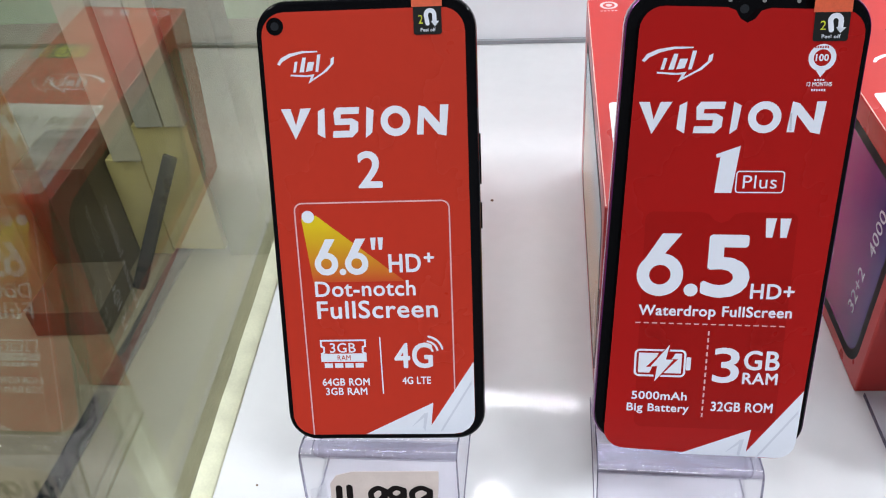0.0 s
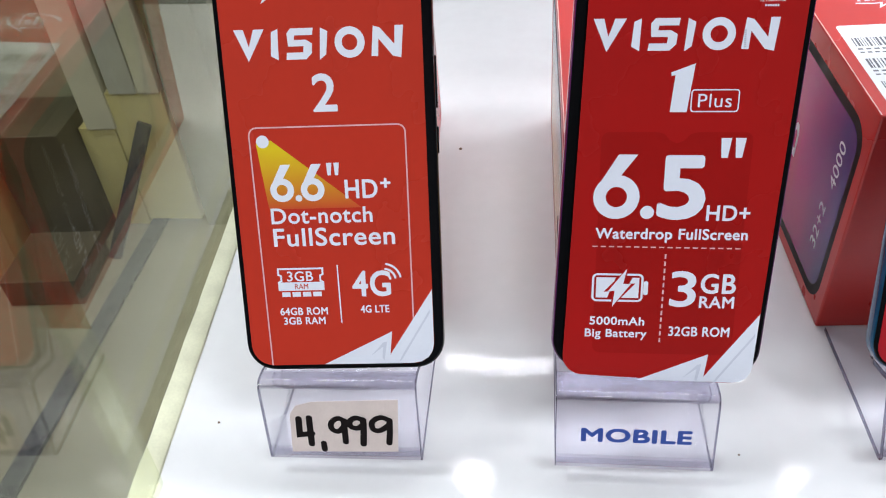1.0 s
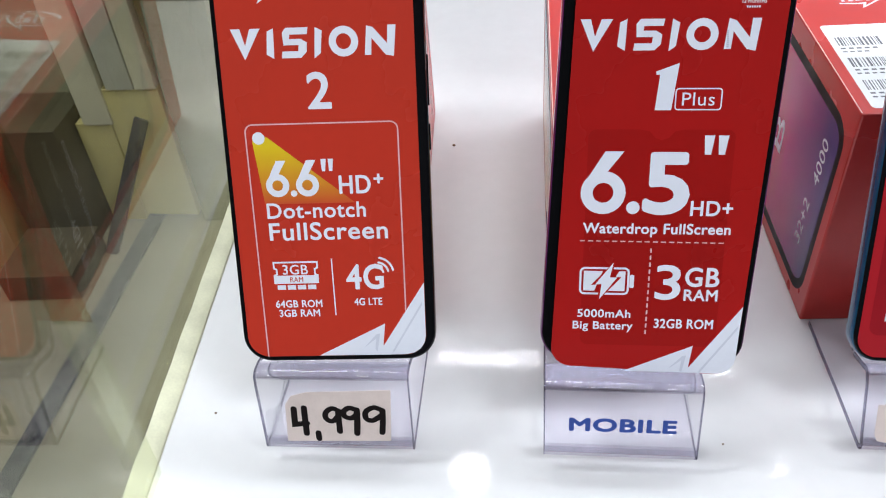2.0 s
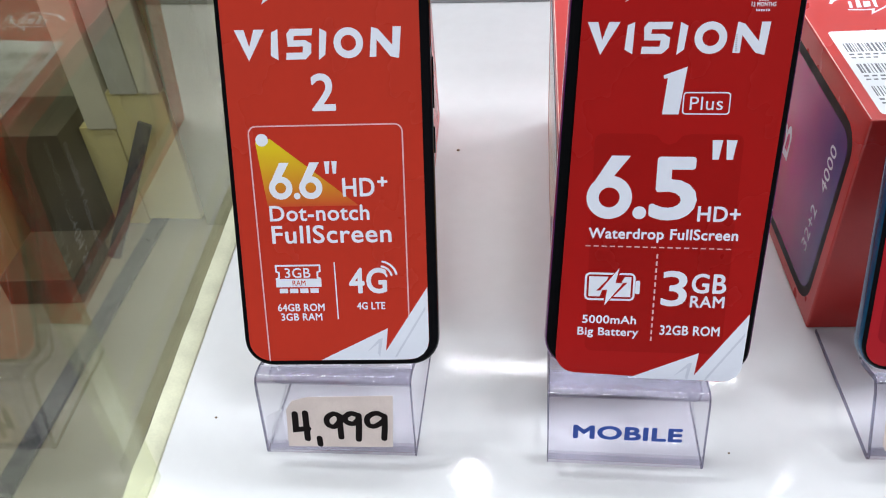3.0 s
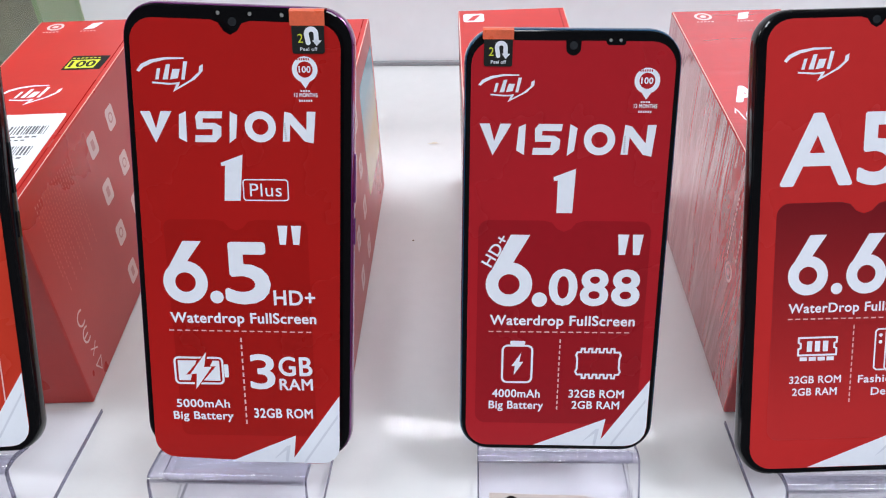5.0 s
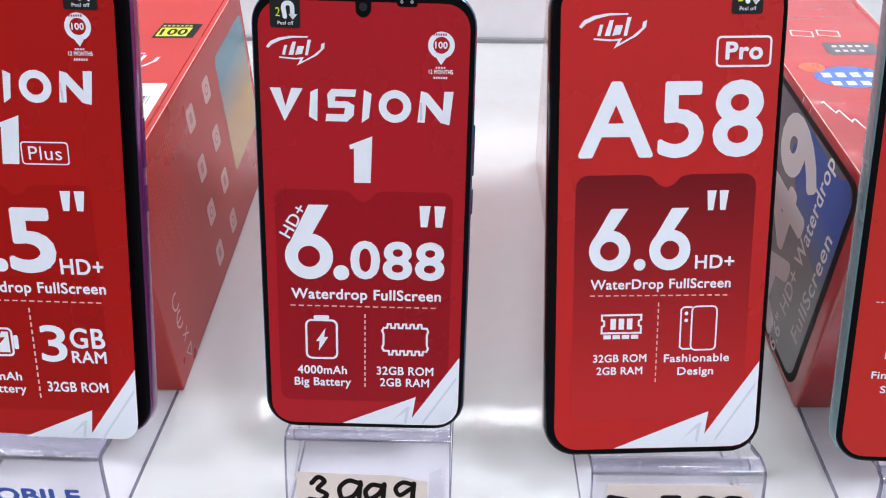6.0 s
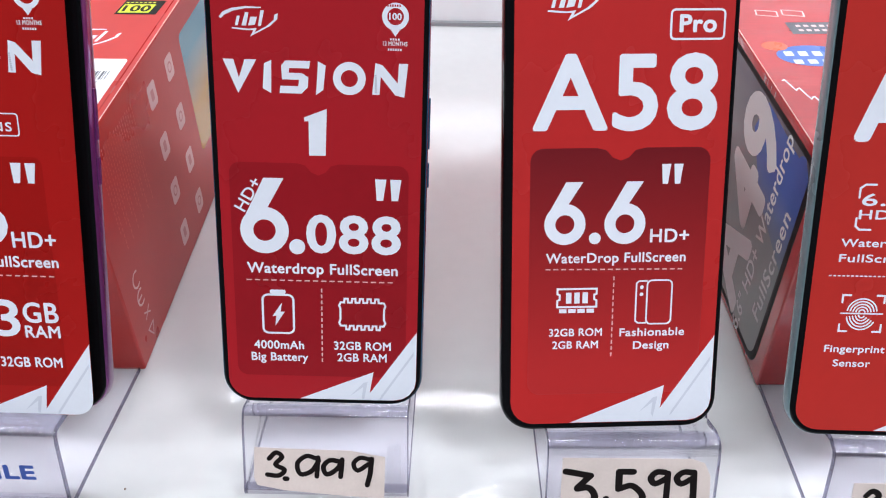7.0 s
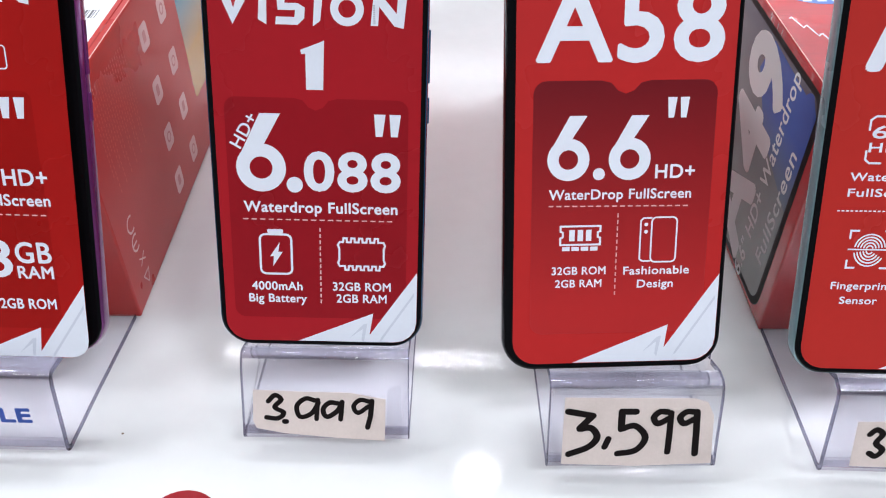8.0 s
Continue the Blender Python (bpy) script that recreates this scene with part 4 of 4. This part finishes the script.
def stand(x0, x1, y, yaw, lip, held, label):
    """One bent acrylic sheet: base, leaning front panel, rounded lip, ledge under the phone and backrest.
    lip: depth and height of the lip; held: depth, height and lean of the phone's lower front edge."""
    w = x1 - x0
    ly, lz = lip[0] - y, lip[1]
    py, pz, lean = held[0] - y, held[1], radians(held[2])
    along, down = Vector((math.cos(lean), -math.sin(lean))), Vector((-math.sin(lean), -math.cos(lean)))
    tilt = math.degrees(math.atan2(ly, lz - FOOT))
    low = Vector((py, pz)) + down * 0.0019
    end = low + along * 0.0118
    base = [(0.078, 0.0014), (0.060, 0.0030), (0.030, 0.0060), (0.006, FOOT - 0.0022)]
    fold = bend(0.0022, FOOT + 0.0002, 0.0022, 262, 180 - tilt, 5)
    panel = [(ly * k, FOOT + (lz - FOOT) * k) for k in (0.12, 0.34, 0.6, 0.86)]
    curl = bend(ly + 0.0026, lz - 0.0024, 0.0027, 170 - tilt, 75, 7)
    ledge = [tuple(low + along * 0.0015), tuple(low + along * 0.006), tuple(end)]
    back = end + along * 0.0022
    rest = [tuple(back - down * k) for k in (0.0005, 0.012, 0.030, 0.062)]
    ob = thing("display_stand", pose((x0 + x1) / 2, y, 0.0, 0, 0, yaw), label, "display stand", "clear phone stands")
    # Fold and lip take the darkened copy, which paints in the mirrored dark.
    runs = (("base", base + fold[:1], ACRYLIC), ("fold", fold + panel[:1], DARKBEND), ("front_panel", panel + curl[:1], ACRYLIC), ("lip", curl + ledge[:1], DARKBEND), ("ledge", ledge, ACRYLIC), ("backrest", rest, ACRYLIC))
    for name, line, mat in runs:
        sec = ribbon(line, 0.0010)
        bm = bmesh.new()
        a = [bm.verts.new((-w / 2, p.x, p.y)) for p in sec]
        b = [bm.verts.new((w / 2, p.x, p.y)) for p in sec]
        n, k = len(sec), len(line)
        for i in range(n):
            if i not in (k - 1, n - 1) or name == "backrest":
                bm.faces.new((a[i], a[(i + 1) % n], b[(i + 1) % n], b[i]))
        bmesh.ops.recalc_face_normals(bm, faces=bm.faces)
        sheet = part(name, bm, mat, ob, "clear acrylic sheet", smooth=True)
        sheet.visible_shadow = mat is DARKBEND
        for side, far in ((-w / 2, -w / 2 - 0.0004), (w / 2, w / 2 + 0.0004)):
            bm = bmesh.new()
            p, q = ([bm.verts.new((x, v.x, v.y)) for v in sec] for x in (side, far))
            for ring in (p, q):
                for i in range(k - 1):
                    bm.faces.new((ring[i], ring[i + 1], ring[n - 2 - i], ring[n - 1 - i]))
            for i in range(n):
                bm.faces.new((p[i], p[(i + 1) % n], q[(i + 1) % n], q[i]))
            bmesh.ops.recalc_face_normals(bm, faces=bm.faces)
            # Side strip tinted dark where real refraction would draw a line.
            part("cut_edge", bm, DARKEDGE, sheet, "cut edge tinted dark in place of refracted shade")
    return ob, tilt


def panel_canvas(ob, tilt, lift):
    """The canvas on the front panel of a stand: x from its middle, z up the panel."""
    return Matrix(ob.matrix_world) @ pose(0, 0, FOOT) @ pose(0, 0, 0, -tilt, 0, 0) @ Matrix.Translation((0, -lift, 0))


def price_tag(m, outline, strokes, width, label):
    """A hand-cut paper tag with felt-pen figures; all in millimetres from the foot of the panel."""
    ob = thing("price_tag", m, label, "price tag", "hand-written price tags")
    paper = thin_sheet("paper", outline, 0.25, 0.05, PAPER, (ob, MM), "")
    for i, line in enumerate(strokes):
        printed((ob, MM), "figure", stroke(flowing(line) if len(line) > 3 else line, width * random.uniform(0.92, 1.08)), MARKER, 0.32 + 0.012 * i)
    return ob


STANDS = [
    ((-0.0528, 0.0107), 0.2404, 1.5, (0.2475, 0.0462), (0.2549, 0.0480, 25.0), "clear bent acrylic phone stand carrying a taped price tag"),
    ((0.0661, 0.1278), 0.2418, 0.4, (0.2495, 0.0422), (0.2626, 0.0426, 21.6), "clear bent acrylic phone stand with blue printed lettering"),
    ((0.1943, 0.2575), 0.2512, 1.0, (0.2655, 0.0378), (0.2707, 0.0391, 21.5), "clear bent acrylic phone stand with a price tag taped askew"),
    ((0.3105, 0.3727), 0.2425, 2.0, (0.2530, 0.0412), (0.2596, 0.0432, 26.7), "clear bent acrylic phone stand wrapped in creased tape"),
    ((0.4124, 0.4750), 0.2430, 0.0, (0.2515, 0.0430), (0.2566, 0.0466, 23.1), "clear bent acrylic phone stand with a pale price tag"),
]
made = [stand(x[0], x[1], y, yaw, lip, held, label) for x, y, yaw, lip, held, label in STANDS]

ob, tilt = made[1]
lettering((ob, Matrix(ob.matrix_world).inverted() @ panel_canvas(ob, tilt, 0.0021) @ MM), "MOBILE", -21.2, 21.6, 13.2, 6.9, BLUEINK, 0.045, 0.05, 0, "lettering", "blue printed lettering")

ob, tilt = made[0]
price_tag(panel_canvas(ob, tilt, 0.0016), [(-21.9, 3.5), (22.8, 4.6), (24.8, 32.0), (-10.7, 30.3), (-17.4, 28.1), (-20.3, 23.5)],
          [[(-16.9, 21.5), (-17.5, 12.9), (-12.2, 13.7)], [(-12.5, 22.1), (-13.1, 8.0)], [(-8.0, 8.6), (-8.0, 5.1)],
           [(2.4, 20.6), (-0.6, 22.0), (-3.5, 19.7), (-3.6, 16.4), (-1.1, 15.1), (2.0, 18.2)], [(1.8, 20.8), (1.6, 15.0), (1.4, 9.4)],
           [(9.8, 21.5), (6.6, 22.4), (4.1, 20.3), (4.5, 17.8), (7.2, 17.0), (9.9, 19.4)], [(9.8, 21.5), (9.4, 15.0), (8.7, 8.5)],
           [(20.6, 21.4), (17.1, 22.9), (13.5, 20.5), (13.5, 16.7), (16.3, 16.0), (20.4, 19.1)], [(20.6, 21.4), (20.2, 15.0), (19.5, 9.3)]], 2.6,
          "hand-written paper price tag taped to a clear stand")
ob, tilt = made[2]
price_tag(panel_canvas(ob, tilt, 0.0016), [(-26.5, 3.3), (-15.9, 1.3), (3.0, -0.3), (22.7, -1.4), (23.2, 15.8), (9.6, 18.3), (-7.7, 18.5), (-27.3, 19.1), (-27.7, 6.3)],
          [[(-21.6, 14.5), (-19.0, 17.0), (-16.6, 15.3), (-19.2, 12.1), (-15.8, 9.9), (-18.1, 7.5), (-22.5, 7.8)], [(-15.7, 6.2), (-14.9, 6.2)],
           [(-3.1, 14.8), (-7.2, 15.8), (-10.7, 12.7), (-9.6, 8.3), (-5.3, 9.6), (-2.4, 14.1)], [(-2.6, 15.3), (-3.0, 11.0), (-3.3, 7.4)],
           [(5.6, 13.8), (1.8, 14.2), (-0.7, 11.4), (0.7, 8.4), (4.5, 10.6), (6.6, 14.2)], [(6.6, 14.6), (6.3, 11.0), (5.9, 7.4)],
           [(17.3, 14.8), (13.6, 15.5), (11.0, 13.0), (12.6, 10.2), (16.8, 13.0)], [(18.0, 15.1), (17.4, 9.0), (16.2, 4.2)]], 1.9,
          "hand-written paper price tag taped askew to a clear stand")
ob, tilt = made[3]
price_tag(panel_canvas(ob, tilt, 0.0016), [(-26.2, 0.7), (1.0, -0.2), (29.5, 1.0), (28.3, 21.8), (25.7, 27.4), (20.7, 29.2), (-26.2, 29.5)],
          [[(-24.7, 23.7), (-15.7, 21.9)], [(-15.7, 21.9), (-20.2, 16.6)], [(-20.1, 16.2), (-16.0, 16.6), (-13.6, 12.6), (-16.6, 8.3), (-23.7, 5.1)], [(-9.4, 11.9), (-10.6, 8.3)],
           [(-0.1, 23.7), (-5.2, 23.7)], [(-5.2, 23.7), (-5.0, 16.2)], [(-5.0, 16.2), (0.0, 17.6), (4.1, 12.6), (1.0, 6.9), (-5.6, 5.4)],
           [(11.3, 23.6), (8.4, 23.6), (6.5, 21.1), (8.3, 18.6), (12.4, 21.1)], [(12.6, 23.2), (12.8, 14.0), (12.8, 6.1)],
           [(21.4, 23.6), (18.1, 23.6), (16.0, 21.1), (17.8, 18.6), (21.5, 20.8)], [(22.0, 23.6), (22.6, 14.0), (23.0, 5.4)]], 2.5,
          "large hand-written paper price tag on a clear stand")
ob, tilt = made[4]
price_tag(panel_canvas(ob, tilt, 0.0016), [(-22.0, 2.2), (25.0, 2.0), (25.0, 24.0), (-23.2, 22.6)],
          [[(-17.8, 17.2), (-15.8, 19.4), (-13.3, 17.3), (-14.8, 13.3), (-11.9, 10.3), (-13.7, 7.2), (-16.3, 8.6)]], 2.2,
          "pale paper price tag with a felt-pen figure on a clear stand")


def tape(index, outline, lift=0.0022):
    """A strip of clear tape over a tag."""
    ob, tilt = made[index]
    m = Matrix(ob.matrix_world).inverted() @ panel_canvas(ob, tilt, lift) @ MM
    strip = thin_sheet("tape", outline, 0.06, 0.0, FILM, (ob, m), "clear sticky tape")
    strip.visible_shadow = False


tape(3, [(-31, 31), (30, 30.6), (31, 33), (29, 35.5), (-5, 34.4), (-29, 35)])
tape(0, [(-31, 0.6), (-22.5, 0.6), (-22.0, 24), (-29, 20)])
tape(2, [(23.8, -1.0), (29.5, 0), (29, 22), (24, 20)])

# ---- cartons behind the phones ----
W, D, H = 0.0625, 0.200, 0.117


def carton(x, y, yaw, mat, label, side="right"):
    ob = thing("phone_box", pose(x, y, 0.0004, 0, 0, yaw), label, "box", "phone cartons behind the phones")
    x0, x1 = (0, W) if side == "left" else (-W, 0)
    body = slab("body", x0, x1, 0, D, 0, H, mat, ob, 0.0009)
    top = (ob, Matrix(((0.001, 0, 0, x0), (0, 0, 0.001, 0), (0, -0.001, 0, H), (0, 0, 0, 1))))
    right = (ob, Matrix(((0, -0.001, 0, x1), (0.001, 0, 0, 0), (0, 0, 0.001, 0), (0, 0, 0, 1))))
    left = (ob, Matrix(((0, 0.001, 0, x0), (0, 0, 0.001, 0), (0.001, 0, 0, 0), (0, 0, 0, 1))))
    w = W * 1000
    printed(top, "flap_seam", [[(w - 3.6, 0.8), (w - 2.9, 0.8), (w - 2.9, 199), (w - 3.6, 199)]], PANEL[0], 0.05, "dark seam of the lid flap")
    # Pale line along both long edges of the top.
    for px in (0.25, w - 0.75):
        printed(top, "pale_edge", [[(px, 1.0), (px + 0.5, 1.0), (px + 0.5, 199), (px, 199)]], CARDEDGE, 0.045)
    return ob, top, right, left


def top_label(top, x0, x1, z0, z1):
    pad = printed(top, "barcode_label", [rounded(x0, x1, z0, z1, 2.0, 3)], LABEL, 0.08, "white paper label with bar codes")
    c = (pad, top[1])
    rng = random.Random(int(x0 * 10 + z1))
    for col in range(2):
        cx = x0 + 3 + col * (x1 - x0) * 0.5
        for row in range(3):
            zb, x = z1 - 20 - row * 19, cx
            bars = []
            while x < cx + (x1 - x0) * 0.36:
                wd = rng.choice((0.4, 0.6, 1.0))
                bars.append([(x, zb), (x + wd, zb), (x + wd, zb + 8), (x, zb + 8)])
                x += wd + rng.choice((0.4, 0.7, 0.9))
            printed(c, "bar_code", bars, GREYPRINT, 0.12)
            printed(c, "small_print", dashes(cx, cx + (x1 - x0) * 0.33, zb - 2.4, zb - 2.4, 5, 1.3) + dashes(cx, cx + (x1 - x0) * 0.24, zb - 5.4, zb - 5.4, 4, 1.1), GREYPRINT, 0.12)


def sale_sticker(top, x, z):
    pad = printed(top, "sale_sticker", [[(x, z), (x + 21, z), (x + 22, z + 17), (x + 1, z + 18)]], BLACKINK, 0.08, "black and yellow sticker reading 100")
    c = (pad, top[1])
    printed(c, "yellow_field", [[(x + 1.2, z + 2), (x + 17.0, z + 2), (x + 18, z + 12.4), (x + 1.8, z + 12.4)]], YELLOW, 0.12)
    lettering(c, "100", x + 2.6, x + 16.6, z + 3.4, 7.6, BLACKINK, 0.03, 0.16)
    printed(c, "small_print", dashes(x + 2, x + 18, z + 14.6, z + 14.6, 7, 1.2), YELLOW, 0.12)


def seals(top, x):
    printed(top, "round_seal", ring(x, 191, 5.0, 3.4, 20) + [disc(x, 191, 1.8, 12)], FAINT, 0.08)
    printed(top, "small_print", dashes(x - 5, x + 5, 183.5, 183.5, 5, 0.9), FAINT, 0.08)
    printed(top, "phone_icon", [[(x + 18, 186), (x + 24, 187), (x + 27, 196), (x + 21, 195)]], WHITE, 0.08)
    printed(top, "small_print", dashes(x + 17, x + 27, 183.5, 183.5, 5, 0.9), FAINT, 0.08)


def side_icons(right):
    for s, z in ((114, 97), (85, 97), (114, 69), (85, 69), (113, 43), (84, 43), (113, 16), (83, 17)):
        printed(right, "feature_icon", [rounded(s - 5.6, s + 5.6, z - 6.2, z + 6.2, 2.2, 3)], FAINT, 0.06)
        printed(right, "feature_mark", ring(s, z, 3.0, 1.9, 14) if (s + z) % 2 else [rounded(s - 2.0, s + 2.0, z - 2.8, z + 2.8, 0.8, 2)], ICONMARK, 0.10)
    printed(right, "safety_mark", stroke(arc(17, 41, 4, 60, 300, 10), 1.1) + stroke(arc(16.5, 31, 4, 60, 300, 10), 1.1) + stroke([(13, 31), (17.5, 31)], 1.1), FAINT, 0.06)
    printed(right, "safety_mark", stroke([(15, 18), (21, 22)], 0.8) + stroke([(15, 22), (21, 18)], 0.8) + stroke([(14, 12), (21, 12), (18, 6), (14, 12)], 0.9), FAINT, 0.06)
    printed(right, "small_print", [q for k in range(18) for q in dashes(16 + 2.5 * k, 16 + 2.5 * k, 108 - 52 * (0.78 + 0.22 * math.sin(k * 2.1)), 108, 16, 0.7)], SMALLINK, 0.05)


def phone_picture(left, ink, words):
    printed(left, "phone_picture_rim", [rounded(7, 106, 7, 178, 13)], BLACKINK, 0.05, "printed picture of a phone")
    printed(left, "phone_picture", [rounded(12, 101, 11, 172, 10)], ink, 0.09)
    for w, xl, xr, zb, cap in words:
        lettering(left, w, xl, xr, zb, cap, FOLD, 0.01, 0.14)


b1, top, right, left = carton(0.0023, 0.3250, 3.7, CARD, "red coated carton with printed icons behind the black punch-hole phone")
top_label(top, 6, 57, 6, 82)
emblem(top, 15, 92, 30, 22, WHITE)
sale_sticker(top, 36, 131)
seals(top, 12)
side_icons(right)
phone_picture(left, GOLDPRINT, (("6.6\" HD+", 16, 46, 22, 8), ("Dot-notch FullScreen", 16, 84, 40, 5)))
wordmark((b1, left[1]), 14, 98, 88, 108, PALEINK)

b2, top, right, left = carton(0.1298, 0.3206, 1.2, CARD, "red coated carton with printed icons behind the purple-edged phone")
top_label(top, 6, 57, 6, 82)
emblem(top, 15, 92, 30, 22, WHITE)
sale_sticker(top, 34, 131)
seals(top, 12)
side_icons(right)
printed(right, "side_picture", [rounded(135, 194, 34, 104, 4)], RAINBOW, 0.06, "printed colour picture")
phone_picture(left, RAINBOW, (("6.5\" HD+", 16, 46, 22, 8),))

b3, top, right, left = carton(0.1890, 0.3310, 3.4, CARD, "red carton with a violet phone picture behind the teal-edged phone", "left")
top_label(top, 5.5, 57, 4, 76)
emblem(top, 15, 92, 30, 22, WHITE)
sale_sticker(top, 31, 122)
printed(top, "round_seal", [rounded(3, 15, 182, 194, 2)], WHITE, 0.08)
printed(top, "seal_mark", [[(5, 184), (9, 184), (13, 192), (9, 191)]], CARD, 0.12)
side_icons(right)
phone_picture(left, VIOLETPRINT, (("32+2", 29, 54, 23, 7), ("4000", 65, 89, 20, 7), ("B", 48, 66, 72, 14)))

b4, top, right, left = carton(0.3085, 0.3260, 2.2, CARDWRAP, "red carton in crinkled clear film behind the large black phone", "left")
lettering(top, "A", 8, 21, 88, 17, WHITE, 0.04, 0.08)
printed(top, "script_line", stroke([(5 + 0.9 * i, 78 + 5 * math.sin(i * 1.3) - 0.7 * i) for i in range(30)], 0.7), WHITE, 0.08)
printed(top, "script_line", stroke([(8 + 0.8 * i, 64 + 4 * math.sin(i * 1.7) - 0.6 * i) for i in range(24)], 0.6), WHITE, 0.08)
seals(top, 16)
printed(left, "feature_icon", ring(60, 32, 5, 3.6, 18) + [disc(60, 32, 2, 10)], FAINT, 0.06)
printed(left, "small_print", dashes(66, 98, 38, 38, 12, 1.2) + dashes(70, 86, 26, 26, 6, 1.2), FAINT, 0.06)

b5, top, right, left = carton(0.4110, 0.3216, 2.5, CARDWRAP, "red carton in clear film with a blue phone picture", "left")
printed(left, "phone_picture_rim", [rounded(3, 113, 8, 190, 9)], BLACKINK, 0.05, "printed picture of a phone")
printed(left, "phone_picture", [rounded(6, 110, 12, 186, 7)], BLUEPRINT, 0.09)
printed(left, "phone_picture_glow", [[(58, 12), (104, 12), *arc(103, 19, 7, 0, 60, 4), (109, 66), (92, 74), (70, 50)]], BLUEGLOW, 0.11)
lettering(left, "A49", 4, 109, 42, 46, PALEINK, 0.04, 0.14)
lettering(left, "6.6\" HD+ Waterdrop", 2, 110, 33, 9, PALEINK, 0.015, 0.14)
lettering(left, "FullScreen", 24, 83, 16, 8.5, PALEINK, 0.015, 0.14)
printed(top, "colour_blob", [disc(27, 94, 17, 26, 0.62)], BLOB, 0.06, "blue and orange printed oval")
printed(top, "colour_blob", [disc(12, 104, 6, 18, 0.8)], TAB, 0.09)
printed(top, "small_print", dashes(14, 40, 96, 96, 4, 4.5) + dashes(16, 42, 88, 88, 4, 4.0), WHITE, 0.12)
printed(top, "dark_label", [[(25, 117), (50, 117), (50, 130), (25, 130)]], GREYPRINT, 0.06)
printed(top, "small_print", dashes(29, 48, 126, 126, 5, 2.2) + dashes(29, 44, 121, 121, 4, 2.2), FAINT, 0.1)
printed(top, "script_line", stroke([(5 + 1.0 * i, 70 - 1.9 * i + 3 * math.sin(i * 1.6)) for i in range(24)], 0.8), WHITE, 0.08)
for k in range(2):
    printed(top, "seal_frame", stroke([(14 + 13 * k, 139), (24 + 13 * k, 137), (25 + 13 * k, 143), (15 + 13 * k, 145)], 0.8, True), FAINT, 0.06)


# ---- things in the neighbouring showcase, behind the glass ----
def plain_box(x, y, w, d, h, yaw, mat, label, foot):
    ob = slab("carton", -w / 2, w / 2, -d / 2, d / 2, 0, h, mat, None, 0.0012)
    ob.matrix_world = pose(x, y, foot, 0, 0, yaw)
    return tagged(ob, label, "box", "cartons on the neighbouring low shelf")


SHELF = -0.4995
for bx, wide, foot, mat, words in ((-0.580, 0.044, -0.320, OLDWHITE, "tall off-white carton standing on a pale yellow one"), (-0.528, 0.040, -0.2625, GREYBOX, "tall pale grey carton standing on a pale yellow one"),
                                   (-0.490, 0.030, -0.262, OLDWHITE, "slim off-white carton standing on a pale yellow one")):
    plain_box(bx, 1.035, wide, 0.060, 0.30, 2, mat, words, foot)
plain_box(-0.517, 1.045, 0.086, 0.070, 0.2255, 0, CREAMBOX, "pale yellow carton under a row of white ones", SHELF + 0.011)
plain_box(-0.433, 1.040, 0.070, 0.060, 0.50, 3, OLIVE, "slim olive and green carton standing at the end of the row", SHELF)
plain_box(-0.590, 1.045, 0.056, 0.070, 0.179, 0, CREAMBOX, "pale yellow carton at the foot of the row", SHELF)
plain_box(-0.674, 1.010, 0.108, 0.110, 0.20, 2, UMBER, "dark brown carton standing on the low shelf", SHELF)
plain_box(-0.650, 0.880, 0.110, 0.110, 0.045, 4, UMBER, "flat dark brown carton lying on the low shelf", SHELF)
plain_box(-0.830, 0.950, 0.170, 0.160, 0.30, -4, TANBOX, "tan carton standing on the low shelf", SHELF)
plain_box(-0.640, 1.300, 0.160, 0.120, 0.62, 3, LIME, "bright green carton standing behind the others", SHELF)
plain_box(-0.420, 1.500, 0.140, 0.120, 0.56, -5, PALEGREEN, "pale green carton standing at the back", SHELF)
slate = slab("tablet", -0.010, 0.010, 0, 0.008, 0, 0.23, SLATE, None, 0.0015)
slate.matrix_world = pose(-0.588, 0.925, SHELF) @ pose(0, 0, 0, -14, 24, 0)
tagged(slate, "dark slim tablet leaning against pale yellow cartons", "tablet")

# ---- crumbs and a round sticker on the shelf ----
def crumb(x, y, r, label):
    bm = bmesh.new()
    bmesh.ops.create_icosphere(bm, subdivisions=2, radius=r)
    for v in bm.verts:
        v.co *= 1 + 0.35 * noise.noise(v.co * 2500 + Vector((x * 90, y * 70, 0)))
        v.co.z *= 0.5
    ob = part("crumb", bm, DUST, None, "", True)
    ob.matrix_world = pose(x, y, r * 0.4)
    return tagged(ob, label, "crumb", "crumbs on the shelf")


crumb(0.006, 0.482, 0.0011, "brown crumb on the glossy white shelf")
crumb(0.150, 0.460, 0.0006, "tiny brown crumb on the glossy white shelf")
crumb(-0.086, 0.262, 0.0006, "tiny brown crumb near the cream bead")
crumb(0.142, 0.256, 0.0005, "tiny brown crumb before a clear stand")

bm = bmesh.new()
flake_pts = [(-0.005, 0.001), (-0.001, -0.0006), (0.004, 0.0012), (0.0005, 0.0022)]
bm.faces.new([bm.verts.new((x, y, 0.0003 + 0.0006 * (i % 2))) for i, (x, y) in enumerate(flake_pts)])
flake = part("paper_flake", bm, OLDWHITE)
flake.matrix_world = pose(0.1555, 0.575, 0.0)
tagged(flake, "thin grey paper flake on the white shelf", "flake")

dot = thing("round_sticker", pose(0.176, 0.2165, 0.0003), "red round sticker stuck flat on the white shelf", "sticker")
bm = bmesh.new()
bmesh.ops.create_cone(bm, cap_ends=True, segments=40, radius1=0.0145, radius2=0.0143, depth=0.0005)
bmesh.ops.translate(bm, verts=bm.verts, vec=(0, 0, 0.00025))
part("sticker_face", bm, PANEL[1], dot)
